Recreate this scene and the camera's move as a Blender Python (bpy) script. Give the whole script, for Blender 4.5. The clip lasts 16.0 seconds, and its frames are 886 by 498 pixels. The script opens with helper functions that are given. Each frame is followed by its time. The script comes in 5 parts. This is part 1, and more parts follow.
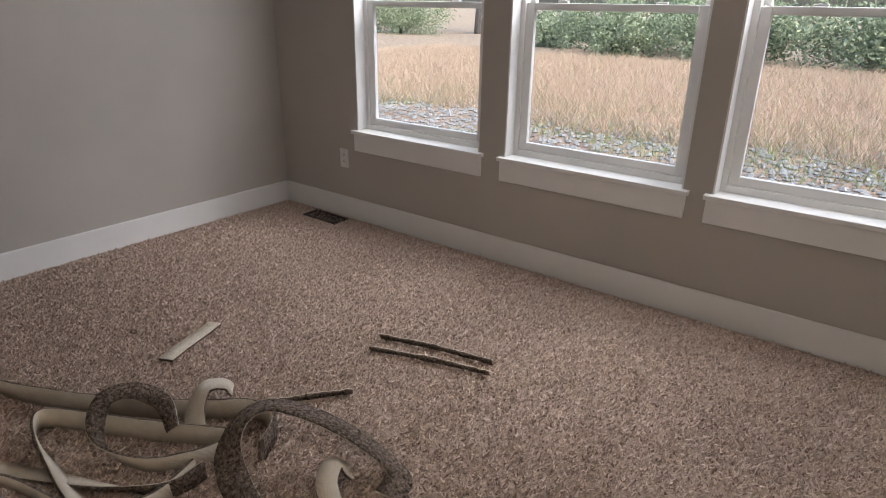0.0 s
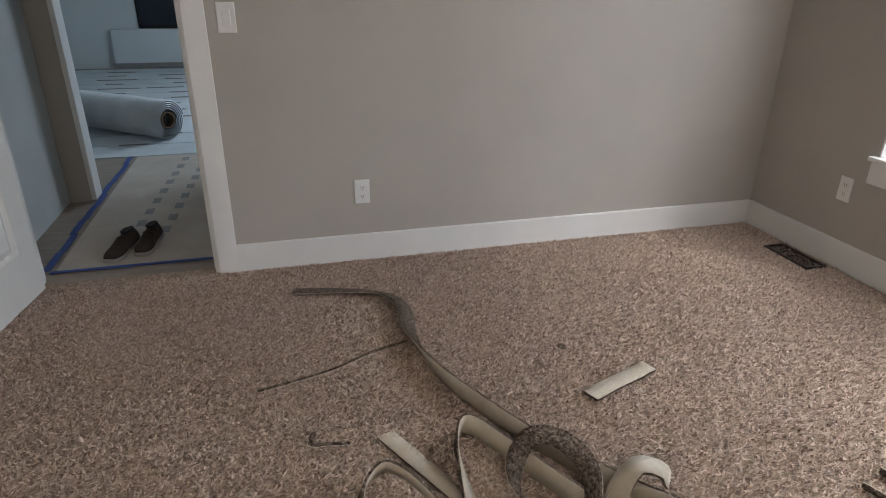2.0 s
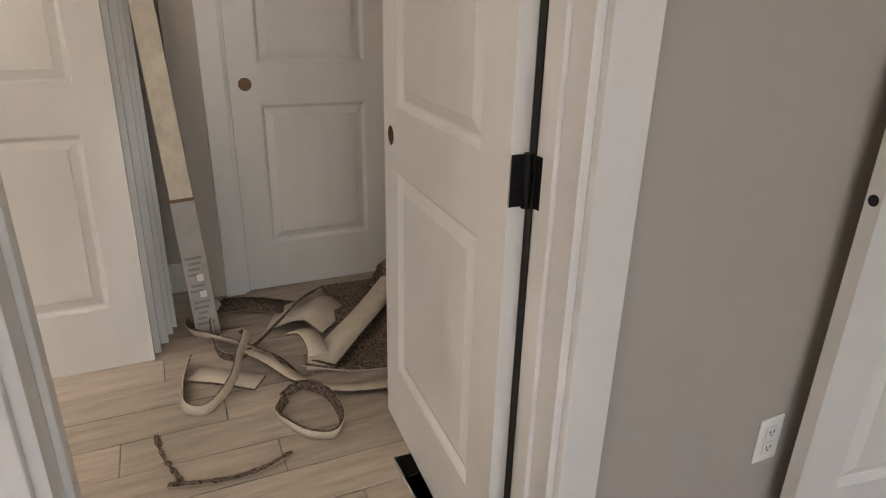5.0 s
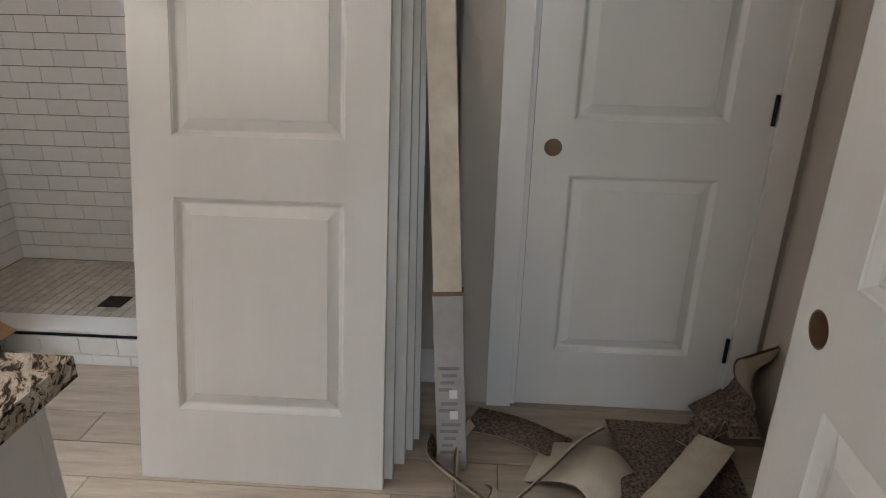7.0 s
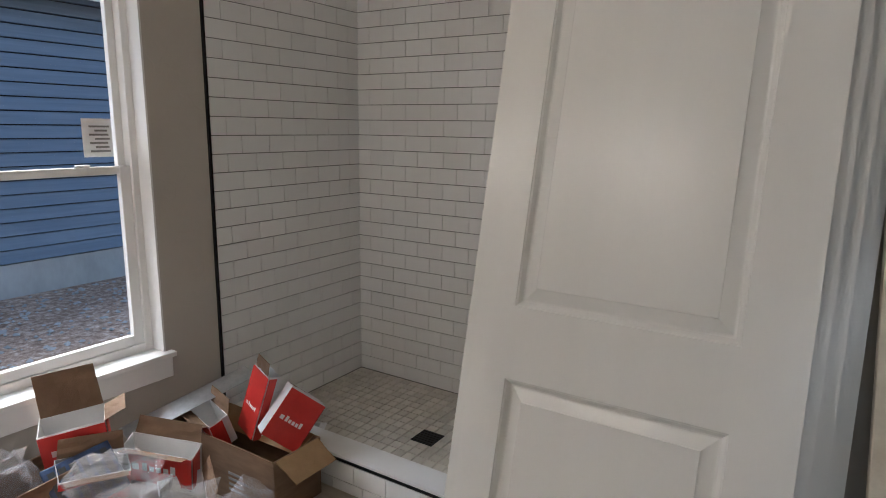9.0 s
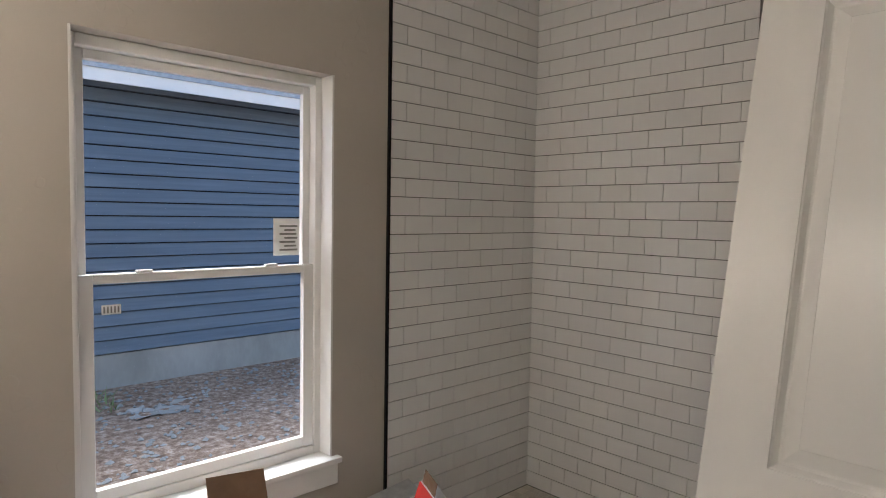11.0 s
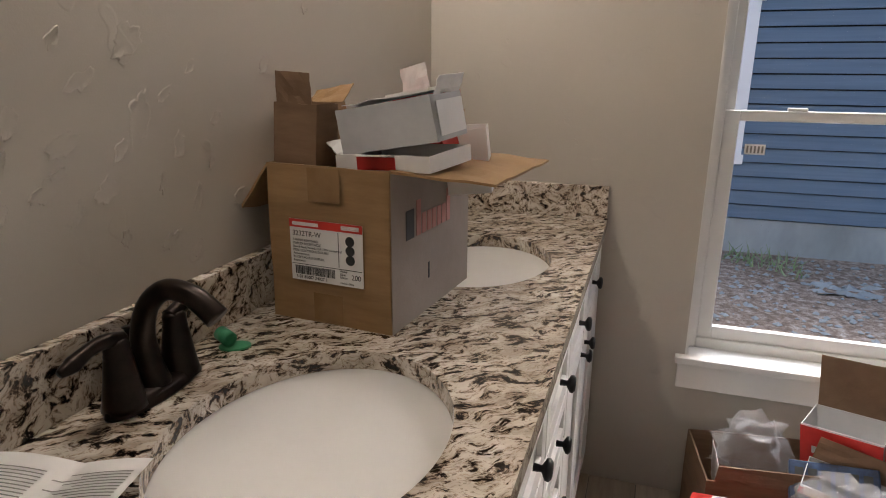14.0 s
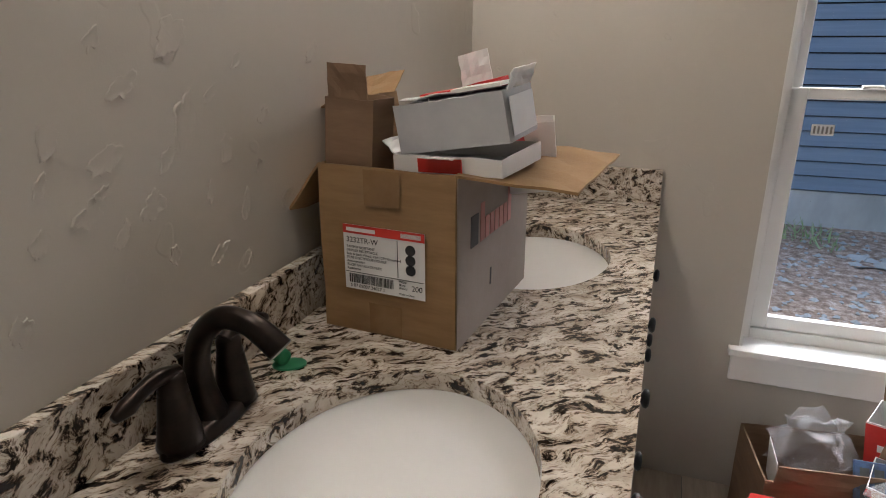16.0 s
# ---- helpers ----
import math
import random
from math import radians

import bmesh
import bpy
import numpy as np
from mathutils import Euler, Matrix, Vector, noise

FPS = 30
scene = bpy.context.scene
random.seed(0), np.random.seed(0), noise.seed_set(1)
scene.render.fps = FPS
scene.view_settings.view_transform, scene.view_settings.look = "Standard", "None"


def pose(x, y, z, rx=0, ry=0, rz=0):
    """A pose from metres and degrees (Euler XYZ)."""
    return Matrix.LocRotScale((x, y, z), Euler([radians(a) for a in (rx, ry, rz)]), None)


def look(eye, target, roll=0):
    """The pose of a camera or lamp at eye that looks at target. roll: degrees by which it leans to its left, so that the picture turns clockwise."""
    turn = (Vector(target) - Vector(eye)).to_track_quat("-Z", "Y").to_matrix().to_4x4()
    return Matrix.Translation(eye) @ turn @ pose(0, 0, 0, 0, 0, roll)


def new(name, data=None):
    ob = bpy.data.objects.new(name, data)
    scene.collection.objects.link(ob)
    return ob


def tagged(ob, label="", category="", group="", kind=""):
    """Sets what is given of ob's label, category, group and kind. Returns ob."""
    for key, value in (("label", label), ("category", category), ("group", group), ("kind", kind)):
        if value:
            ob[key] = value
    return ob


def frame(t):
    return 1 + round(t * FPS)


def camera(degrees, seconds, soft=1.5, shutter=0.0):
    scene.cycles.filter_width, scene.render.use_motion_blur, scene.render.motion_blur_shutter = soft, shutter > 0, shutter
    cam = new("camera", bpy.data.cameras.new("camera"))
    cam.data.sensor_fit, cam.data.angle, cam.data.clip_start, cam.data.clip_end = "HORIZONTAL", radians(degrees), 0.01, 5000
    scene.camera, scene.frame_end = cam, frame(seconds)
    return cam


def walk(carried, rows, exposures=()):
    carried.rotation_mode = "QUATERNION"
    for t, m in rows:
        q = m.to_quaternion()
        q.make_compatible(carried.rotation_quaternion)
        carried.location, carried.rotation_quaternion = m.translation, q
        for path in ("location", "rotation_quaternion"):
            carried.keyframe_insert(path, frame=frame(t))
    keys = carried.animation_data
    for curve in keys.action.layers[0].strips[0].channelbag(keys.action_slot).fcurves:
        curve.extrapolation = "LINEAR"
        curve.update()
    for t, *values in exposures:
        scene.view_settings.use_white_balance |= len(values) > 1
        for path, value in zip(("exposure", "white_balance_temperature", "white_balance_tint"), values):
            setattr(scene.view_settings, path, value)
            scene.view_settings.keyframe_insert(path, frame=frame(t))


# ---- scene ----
cam = camera(71.2, 16.0, soft=1.0)
PATH = [
    (0, (1.233, -3.419, 1.315), (2.708, -2.291, 0.571), 0.8),
    (0.5, (1.24, -3.298, 1.295), (2.537, -2.0, 0.5), 0.6),
    (1, (1.245, -3.116, 1.293), (2.328, -1.637, 0.493), 1.1),
    (1.5, (1.249, -3.005, 1.299), (2.063, -1.364, 0.498), 0.8),
    (2, (1.292, -2.86, 1.31), (1.759, -1.089, 0.505), 0.5),
    (2.5, (1.312, -2.771, 1.234), (1.229, -0.922, 0.477), -0.0),
    (3, (1.204, -2.598, 1.232), (0.638, -0.838, 0.47), 0.5),
    (3.5, (1.123, -2.435, 1.233), (0.095, -0.897, 0.472), 0.4),
    (4, (1.014, -2.222, 1.236), (-0.368, -1.0, 0.463), 0.6),
    (4.2, (0.982, -2.151, 1.245), (-0.505, -1.06, 0.47), 0.8),
    (6.3, (0.177, -1.911, 1.32), (-1.66, -1.586, 0.6), 1.7),
    (6.5, (0.099, -1.886, 1.336), (-1.751, -1.712, 0.596), 1.5),
    (7, (-0.07, -1.913, 1.311), (-1.936, -2.014, 0.598), 1.1),
    (7.5, (-0.231, -1.992, 1.313), (-2.071, -2.354, 0.617), 1.1),
    (8, (-0.39, -2.063, 1.325), (-2.176, -2.712, 0.701), 0.7),
    (8.5, (-0.444, -2.122, 1.356), (-2.166, -2.989, 0.823), 0.8),
    (9, (-0.455, -2.149, 1.392), (-2.109, -3.205, 1.005), 0.8),
    (9.2, (-0.455, -2.15, 1.409), (-2.086, -3.26, 1.083), 0.7),
    (11.3, (-0.582, -2.388, 1.433), (-1.836, -3.943, 1.336), 1.0),
    (11.5, (-0.621, -2.393, 1.432), (-1.758, -4.035, 1.334), 1.1),
    (12, (-0.786, -2.423, 1.381), (-1.463, -4.303, 1.294), 0.4),
    (12.5, (-0.823, -2.424, 1.401), (-0.919, -4.417, 1.264), -0.1),
    (13, (-0.809, -2.441, 1.377), (-0.519, -4.397, 1.078), 0.9),
    (13.5, (-0.811, -2.441, 1.345), (-0.306, -4.325, 0.905), 0.7),
    (14, (-0.815, -2.44, 1.321), (-0.209, -4.267, 0.78), 0.5),
    (14.5, (-0.82, -2.445, 1.319), (-0.162, -4.23, 0.702), 0.5),
    (15, (-0.827, -2.46, 1.327), (-0.154, -4.232, 0.69), 0.1),
    (15.5, (-0.79, -2.495, 1.34), (-0.123, -4.263, 0.685), 0.3),
    (16, (-0.707, -2.509, 1.361), (-0.066, -4.289, 0.712), -0.1),
]
walk(cam, [(t, look(eye, target, roll)) for t, eye, target, roll in PATH],
     [(0, -0.3, 6200, 11), (1.0, -0.12, 6050, 9), (2.5, 0.22, 6250, 8), (4.2, 0.40, 6750, 13), (6.3, 0.04, 6150, 10), (7.0, 0.06, 5900, 9),
      (9.2, -0.04, 5800, 9), (11.3, 0.1, 6150, 10), (12.5, 0.03, 6150, 10), (13.5, -0.08, 6400, 12), (14.5, 0.12, 6050, 11), (15.0, 0.12, 6050, 11), (16, 0.14, 5900, 9)])

# ---- light ----
world = bpy.data.worlds.new("world")
scene.world = world
world.use_nodes = True
wn, wl = world.node_tree.nodes, world.node_tree.links
sky = wn.new("ShaderNodeTexSky")
sky.sky_type, sky.sun_disc, sky.sun_elevation, sky.sun_rotation = "NISHITA", False, radians(40), radians(200)
sky.dust_density = 4.0
wn["Background"].inputs[1].default_value = 0.47
wl.new(sky.outputs[0], wn["Background"].inputs[0])
sun = new("sun", bpy.data.lights.new("sun", "SUN"))
sun.data.energy, sun.data.angle, sun.data.color = 1.6, radians(25), (1.0, 0.97, 0.92)
sun.matrix_world = look((20, -20, 30), (0, -2, 0))


def window_light(name, m, w, h, watts, colour):
    ob = new(name, bpy.data.lights.new(name, "AREA"))
    ob.data.shape, ob.data.size, ob.data.size_y, ob.data.energy, ob.data.color = "RECTANGLE", w, h, watts, colour
    ob.matrix_world = m
    return ob


for wy in (-1.15, -2.22, -3.26):
    window_light("window_daylight", look((4.02, wy, 1.72), (2.2, wy, 0.0)), 0.84, 0.5, 11, (0.96, 0.975, 1.0))
window_light("sky_over_bath_window", look((-1.41, -5.9, 3.4), (-1.41, -3.9, 0.9)), 1.6, 1.2, 80, (0.85, 0.93, 1.0))
window_light("hall_daylight", look((2.6, 4.5, 2.2), (0.3, 3.0, 0.2)), 1.6, 1.6, 62, (0.78, 0.90, 1.0))


# ---- materials ----
def material(name, colour, rough=0.6, metal=0.0, spec=0.5):
    m = bpy.data.materials.new(name)
    m.use_nodes = True
    b = m.node_tree.nodes["Principled BSDF"]
    b.inputs["Base Color"].default_value = (*colour, 1)
    b.inputs["Roughness"].default_value, b.inputs["Metallic"].default_value = rough, metal
    b.inputs["Specular IOR Level"].default_value = spec
    return m, m.node_tree.nodes, m.node_tree.links, b


def noise_tex(n, l, scale, detail=3, rough=0.6, coords="Object", squash=None):
    tc = n.new("ShaderNodeTexCoord")
    t = n.new("ShaderNodeTexNoise")
    t.inputs["Scale"].default_value, t.inputs["Detail"].default_value, t.inputs["Roughness"].default_value = scale, detail, rough
    if squash:
        mp = n.new("ShaderNodeMapping")
        mp.inputs["Scale"].default_value = squash
        l.new(tc.outputs[coords], mp.inputs[0])
        l.new(mp.outputs[0], t.inputs[0])
    else:
        l.new(tc.outputs[coords], t.inputs[0])
    return t


def ramp(n, l, src, stops):
    r = n.new("ShaderNodeValToRGB")
    e = r.color_ramp.elements
    while len(e) < len(stops):
        e.new(0.5)
    for i, (p, c) in enumerate(stops):
        e[i].position, e[i].color = p, (*c, 1)
    l.new(src, r.inputs[0])
    return r


def mix(n, l, a, b, fac, mode="MIX"):
    x = n.new("ShaderNodeMix")
    x.data_type, x.blend_type = "RGBA", mode
    for sock, v in ((x.inputs["Factor"], fac), (x.inputs["A"], a), (x.inputs["B"], b)):
        if hasattr(v, "links"):
            l.new(v, sock)
        elif isinstance(v, tuple):
            sock.default_value = (*v, 1)
        else:
            sock.default_value = v
    return x.outputs["Result"]


def bump(n, l, b, src, strength, dist=0.01):
    u = n.new("ShaderNodeBump")
    u.inputs["Strength"].default_value, u.inputs["Distance"].default_value = strength, dist
    l.new(src, u.inputs["Height"])
    prev = b.inputs["Normal"].links
    if prev:
        l.new(prev[0].from_socket, u.inputs["Normal"])
    l.new(u.outputs[0], b.inputs["Normal"])


def speckled(name, c1, c2, scale=6.0, rough=0.6, bump_scale=0, bump_strength=0.1, squash=None, metal=0.0, spec=0.5, dist=0.01):
    m, n, l, b = material(name, c1, rough, metal, spec)
    t = noise_tex(n, l, scale, 4, 0.65, squash=squash)
    r = ramp(n, l, t.outputs[0], [(0.35, c1), (0.65, c2)])
    l.new(r.outputs[0], b.inputs["Base Color"])
    if bump_scale:
        t2 = noise_tex(n, l, bump_scale, 3, squash=squash)
        bump(n, l, b, t2.outputs[0], bump_strength, dist)
    return m


def wall_paint(name, c, marks):
    m, n, l, b = material(name, c, 0.55, 0, 0.35)
    big = noise_tex(n, l, 1.3, 3)
    r = ramp(n, l, big.outputs[0], [(0.3, tuple(v * 0.95 for v in c)), (0.7, tuple(v * 1.05 for v in c))])
    l.new(r.outputs[0], b.inputs["Base Color"])
    bump(n, l, b, noise_tex(n, l, 320, 2).outputs[0], 0.10, 0.002)
    bump(n, l, b, noise_tex(n, l, 9, 2).outputs[0], 0.18, 0.01)
    if marks:
        t = noise_tex(n, l, 7.5, 2, 0.5)
        r2 = ramp(n, l, t.outputs[0], [(0.655, (0, 0, 0)), (0.668, (1, 1, 1))])
        bump(n, l, b, r2.outputs[0], 0.30, 0.002)
    return m


M = {}
M["wall"] = wall_paint("greige_wall_paint", (0.455, 0.421, 0.381), False)
M["bathwall"] = wall_paint("hand_trowelled_wall_paint", (0.495, 0.456, 0.40), True)
M["hallwall"] = wall_paint("pale_hall_paint", (0.62, 0.65, 0.66), False)
M["ceiling"] = speckled("ceiling_paint", (0.72, 0.71, 0.69), (0.76, 0.75, 0.73), 2, 0.8, 60, 0.3)
M["trim"] = speckled("white_trim_paint", (0.76, 0.75, 0.73), (0.80, 0.79, 0.77), 3, 0.38, 90, 0.03)
M["door"] = speckled("white_door_paint", (0.74, 0.735, 0.71), (0.79, 0.785, 0.76), 2.5, 0.27, 140, 0.05, squash=(1, 1, 0.12))
M["vinyl"] = speckled("white_vinyl", (0.78, 0.77, 0.75), (0.82, 0.81, 0.79), 3, 0.35, 60, 0.02)
M["porcelain"] = speckled("white_porcelain", (0.49, 0.478, 0.45), (0.52, 0.508, 0.48), 2, 0.03, spec=0.75)
M["plastic"] = speckled("white_plastic", (0.74, 0.73, 0.71), (0.78, 0.77, 0.75), 8, 0.35)
M["black"] = speckled("black_metal", (0.012, 0.012, 0.013), (0.022, 0.021, 0.021), 30, 0.42, 200, 0.05, metal=0.6)
M["bronze"] = speckled("oil_rubbed_bronze", (0.022, 0.018, 0.016), (0.038, 0.029, 0.024), 25, 0.3, 0, metal=0.9)
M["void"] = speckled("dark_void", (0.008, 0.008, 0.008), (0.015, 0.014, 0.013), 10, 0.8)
M["cardboard"] = speckled("corrugated_cardboard", (0.255, 0.150, 0.064), (0.325, 0.200, 0.090), 7, 0.65, 220, 0.12, squash=(1, 1, 6))
M["cardboard_dark"] = speckled("brown_cardboard", (0.165, 0.098, 0.055), (0.22, 0.135, 0.078), 7, 0.8, 200, 0.12, squash=(1, 1, 6))
# greyer copy of the cardboard, with the carton side's shade in its colour
M["cardboard_shaded"] = speckled("side_shaded_cardboard", (0.26, 0.215, 0.185), (0.31, 0.262, 0.228), 6, 0.75, 220, 0.1)
M["tape"] = speckled("packing_tape", (0.25, 0.15, 0.07), (0.30, 0.185, 0.09), 20, 0.22, 60, 0.1)
M["carton_white"] = speckled("white_carton", (0.70, 0.69, 0.68), (0.76, 0.75, 0.74), 9, 0.5, 60, 0.03)
M["carton_grey"] = speckled("grey_carton_inside", (0.42, 0.42, 0.44), (0.50, 0.50, 0.51), 9, 0.6, 60, 0.03)
M["red"] = speckled("red_print", (0.52, 0.025, 0.02), (0.60, 0.04, 0.03), 9, 0.42)
M["ink"] = speckled("black_ink", (0.03, 0.03, 0.032), (0.05, 0.05, 0.05), 20, 0.6)
M["greyink"] = speckled("grey_ink", (0.22, 0.21, 0.20), (0.28, 0.27, 0.26), 20, 0.6)
M["pinkink"] = speckled("faded_red_ink", (0.42, 0.17, 0.15), (0.46, 0.21, 0.19), 20, 0.6)
M["paper"] = speckled("white_paper", (0.78, 0.77, 0.76), (0.82, 0.81, 0.80), 6, 0.65, 30, 0.05)
M["blue"] = speckled("dark_blue_print", (0.012, 0.022, 0.06), (0.03, 0.07, 0.17), 40, 0.35)
M["green"] = speckled("green_plastic", (0.03, 0.22, 0.10), (0.05, 0.28, 0.13), 20, 0.35)
M["tape_blue"] = speckled("blue_masking_tape", (0.03, 0.06, 0.22), (0.05, 0.09, 0.30), 15, 0.6, 60, 0.1)
M["floorpaper"] = speckled("tan_floor_paper", (0.46, 0.39, 0.33), (0.55, 0.48, 0.41), 3, 0.7, 12, 0.1)
M["film"] = speckled("grey_floor_film", (0.50, 0.53, 0.55), (0.60, 0.63, 0.65), 2.5, 0.55, 8, 0.2)
M["subfloor"] = speckled("dusty_wood_floor", (0.26, 0.21, 0.17), (0.34, 0.28, 0.23), 4, 0.6, 50, 0.2, squash=(1, 8, 1))
M["rollgrey"] = speckled("grey_vinyl_roll", (0.42, 0.45, 0.46), (0.52, 0.55, 0.56), 5, 0.4, 20, 0.05)
M["shoe"] = speckled("brown_shoe_fabric", (0.030, 0.020, 0.014), (0.060, 0.040, 0.028), 30, 0.8, 150, 0.3)
M["sole"] = speckled("pale_shoe_sole", (0.30, 0.28, 0.25), (0.38, 0.35, 0.32), 20, 0.6)
M["grout"] = speckled("grey_grout", (0.15, 0.146, 0.14), (0.20, 0.195, 0.185), 40, 0.9)
M["concrete"] = speckled("grey_concrete", (0.25, 0.26, 0.25), (0.37, 0.38, 0.37), 1.8, 0.85, 25, 0.3, squash=(1, 1, 0.5))
M["shingle"] = speckled("blue_grey_shingle", (0.30, 0.34, 0.38), (0.42, 0.46, 0.50), 18, 0.85, 40, 0.5)
M["siding"] = speckled("blue_lap_siding", (0.092, 0.135, 0.190), (0.122, 0.172, 0.232), 2.2, 0.55, 60, 0.15, squash=(0.3, 1, 8))
M["darkglass"] = speckled("dark_window_glass", (0.01, 0.013, 0.02), (0.015, 0.018, 0.028), 2, 0.05)
M["metalbright"] = speckled("brushed_metal_strip", (0.55, 0.55, 0.56), (0.65, 0.65, 0.66), 30, 0.3, metal=0.9)
M["pile"] = speckled("carpet_pile", (0.085, 0.060, 0.045), (0.40, 0.315, 0.25), 95, 0.95, 120, 1.0, spec=0.1, dist=0.03)
M["bark"] = speckled("grey_bark", (0.10, 0.09, 0.08), (0.17, 0.15, 0.13), 12, 0.9, 30, 0.6, squash=(1, 1, 0.2))


def backing_mat():
    m, n, l, b = material("cream_carpet_backing", (0.70, 0.62, 0.50), 0.8)
    t = noise_tex(n, l, 14, 3)
    r = ramp(n, l, t.outputs[0], [(0.3, (0.68, 0.59, 0.46)), (0.7, (0.80, 0.72, 0.60))])
    uv = n.new("ShaderNodeUVMap")
    w = n.new("ShaderNodeTexWave")
    w.inputs["Scale"].default_value, w.inputs["Distortion"].default_value = 42, 0.6
    l.new(uv.outputs[0], w.inputs[0])
    r2 = ramp(n, l, w.outputs[0], [(0.2, (0.78, 0.76, 0.72)), (0.6, (1, 1, 1))])
    l.new(mix(n, l, r.outputs[0], r2.outputs[0], 1.0, "MULTIPLY"), b.inputs["Base Color"])
    bump(n, l, b, w.outputs[0], 0.5, 0.004)
    return m


def granite_mat():
    m, n, l, b = material("cream_black_granite", (0.6, 0.55, 0.48), 0.12)
    warp = noise_tex(n, l, 9, 3)
    tc = n.new("ShaderNodeTexCoord")
    mp = n.new("ShaderNodeMapping")
    mp.vector_type = "TEXTURE"
    mp.inputs["Rotation"].default_value = (0.25, 0.2, 0.75)
    mp.inputs["Scale"].default_value = (1.35, 0.42, 0.5)
    v = n.new("ShaderNodeVectorMath")
    v.operation = "MULTIPLY_ADD"
    v.inputs[1].default_value = (0.085, 0.085, 0.085)
    l.new(warp.outputs["Color"], v.inputs[0])
    l.new(tc.outputs["Object"], v.inputs[2])
    l.new(v.outputs[0], mp.inputs[0])
    t1, t2, t3 = (n.new("ShaderNodeTexNoise") for _ in range(3))
    for t, s, d, ro in ((t1, 31, 10, 0.72), (t2, 11, 5, 0.6), (t3, 95, 3, 0.7)):
        t.inputs["Scale"].default_value, t.inputs["Detail"].default_value, t.inputs["Roughness"].default_value = s, d, ro
        l.new(mp.outputs[0], t.inputs[0])
    base = ramp(n, l, t2.outputs[0], [(0.35, (0.40, 0.33, 0.26)), (0.52, (0.62, 0.555, 0.47)), (0.68, (0.76, 0.71, 0.64))])
    veins = ramp(n, l, t1.outputs[0], [(0.405, (0.010, 0.008, 0.008)), (0.44, (0.11, 0.08, 0.065)), (0.47, (0.68, 0.60, 0.53)), (0.51, (1, 1, 1))])
    specks = ramp(n, l, t3.outputs[0], [(0.36, (0.35, 0.30, 0.26)), (0.46, (1, 1, 1))])
    c = mix(n, l, base.outputs[0], veins.outputs[0], 1.0, "MULTIPLY")
    l.new(mix(n, l, c, specks.outputs[0], 0.8, "MULTIPLY"), b.inputs["Base Color"])
    return m


def piece_mat(name, cols, rough, grain, squash=(1, 1, 1), spread=0.12, bumpiness=0.05, gscale=6):
    m, n, l, b = material(name, cols[0], rough)
    t = noise_tex(n, l, gscale, 5, 0.65, squash=squash)
    r = ramp(n, l, t.outputs[0], [(0.25 + 0.5 * i / (len(cols) - 1), c) for i, c in enumerate(cols)])
    oi = n.new("ShaderNodeObjectInfo")
    mr = n.new("ShaderNodeMapRange")
    mr.inputs["To Min"].default_value, mr.inputs["To Max"].default_value = 1 - spread, 1 + spread
    l.new(oi.outputs["Random"], mr.inputs[0])
    hs = n.new("ShaderNodeHueSaturation")
    l.new(mr.outputs[0], hs.inputs["Value"])
    l.new(r.outputs[0], hs.inputs["Color"])
    l.new(hs.outputs[0], b.inputs["Base Color"])
    bump(n, l, b, noise_tex(n, l, grain, 3, squash=squash).outputs[0], bumpiness, 0.004)
    return m


def carpet_mat():
    m, n, l, b = material("brown_frieze_carpet", (0.2, 0.15, 0.12), 0.97, 0, 0.08)
    big = noise_tex(n, l, 2.2, 4)
    mid = noise_tex(n, l, 70, 3, 0.7)
    fine = noise_tex(n, l, 260, 2, 0.7)
    c = ramp(n, l, mid.outputs[0], [(0.28, (0.22, 0.155, 0.118)), (0.5, (0.45, 0.345, 0.275)), (0.72, (0.68, 0.545, 0.45))])
    d = ramp(n, l, fine.outputs[0], [(0.3, (0.7, 0.68, 0.66)), (0.7, (1.2, 1.18, 1.16))])
    e = ramp(n, l, big.outputs[0], [(0.3, (0.86, 0.85, 0.84)), (0.7, (1.1, 1.1, 1.1))])
    x = mix(n, l, c.outputs[0], d.outputs[0], 0.9, "MULTIPLY")
    l.new(mix(n, l, x, e.outputs[0], 1.0, "MULTIPLY"), b.inputs["Base Color"])
    bump(n, l, b, mid.outputs[0], 0.9, 0.012)
    bump(n, l, b, fine.outputs[0], 0.8, 0.004)
    return m


def glass_mat():
    m, n, l, b = material("clear_window_glass", (1, 1, 1), 0.0)
    b.inputs["Transmission Weight"].default_value, b.inputs["IOR"].default_value = 1.0, 1.02
    return m


def bag_mat():
    m, n, l, b = material("clear_plastic_film", (0.9, 0.9, 0.92), 0.10, 0, 0.9)
    tr = n.new("ShaderNodeBsdfTransparent")
    mx = n.new("ShaderNodeMixShader")
    b.inputs["Base Color"].default_value = (0.75, 0.76, 0.80, 1)
    t = noise_tex(n, l, 12, 4)
    r = ramp(n, l, t.outputs[0], [(0.3, (0.10, 0.10, 0.10)), (0.75, (0.27, 0.27, 0.27))])
    l.new(r.outputs[0], mx.inputs[0])
    l.new(tr.outputs[0], mx.inputs[1])
    l.new(b.outputs[0], mx.inputs[2])
    l.new(mx.outputs[0], n["Material Output"].inputs[0])
    return m


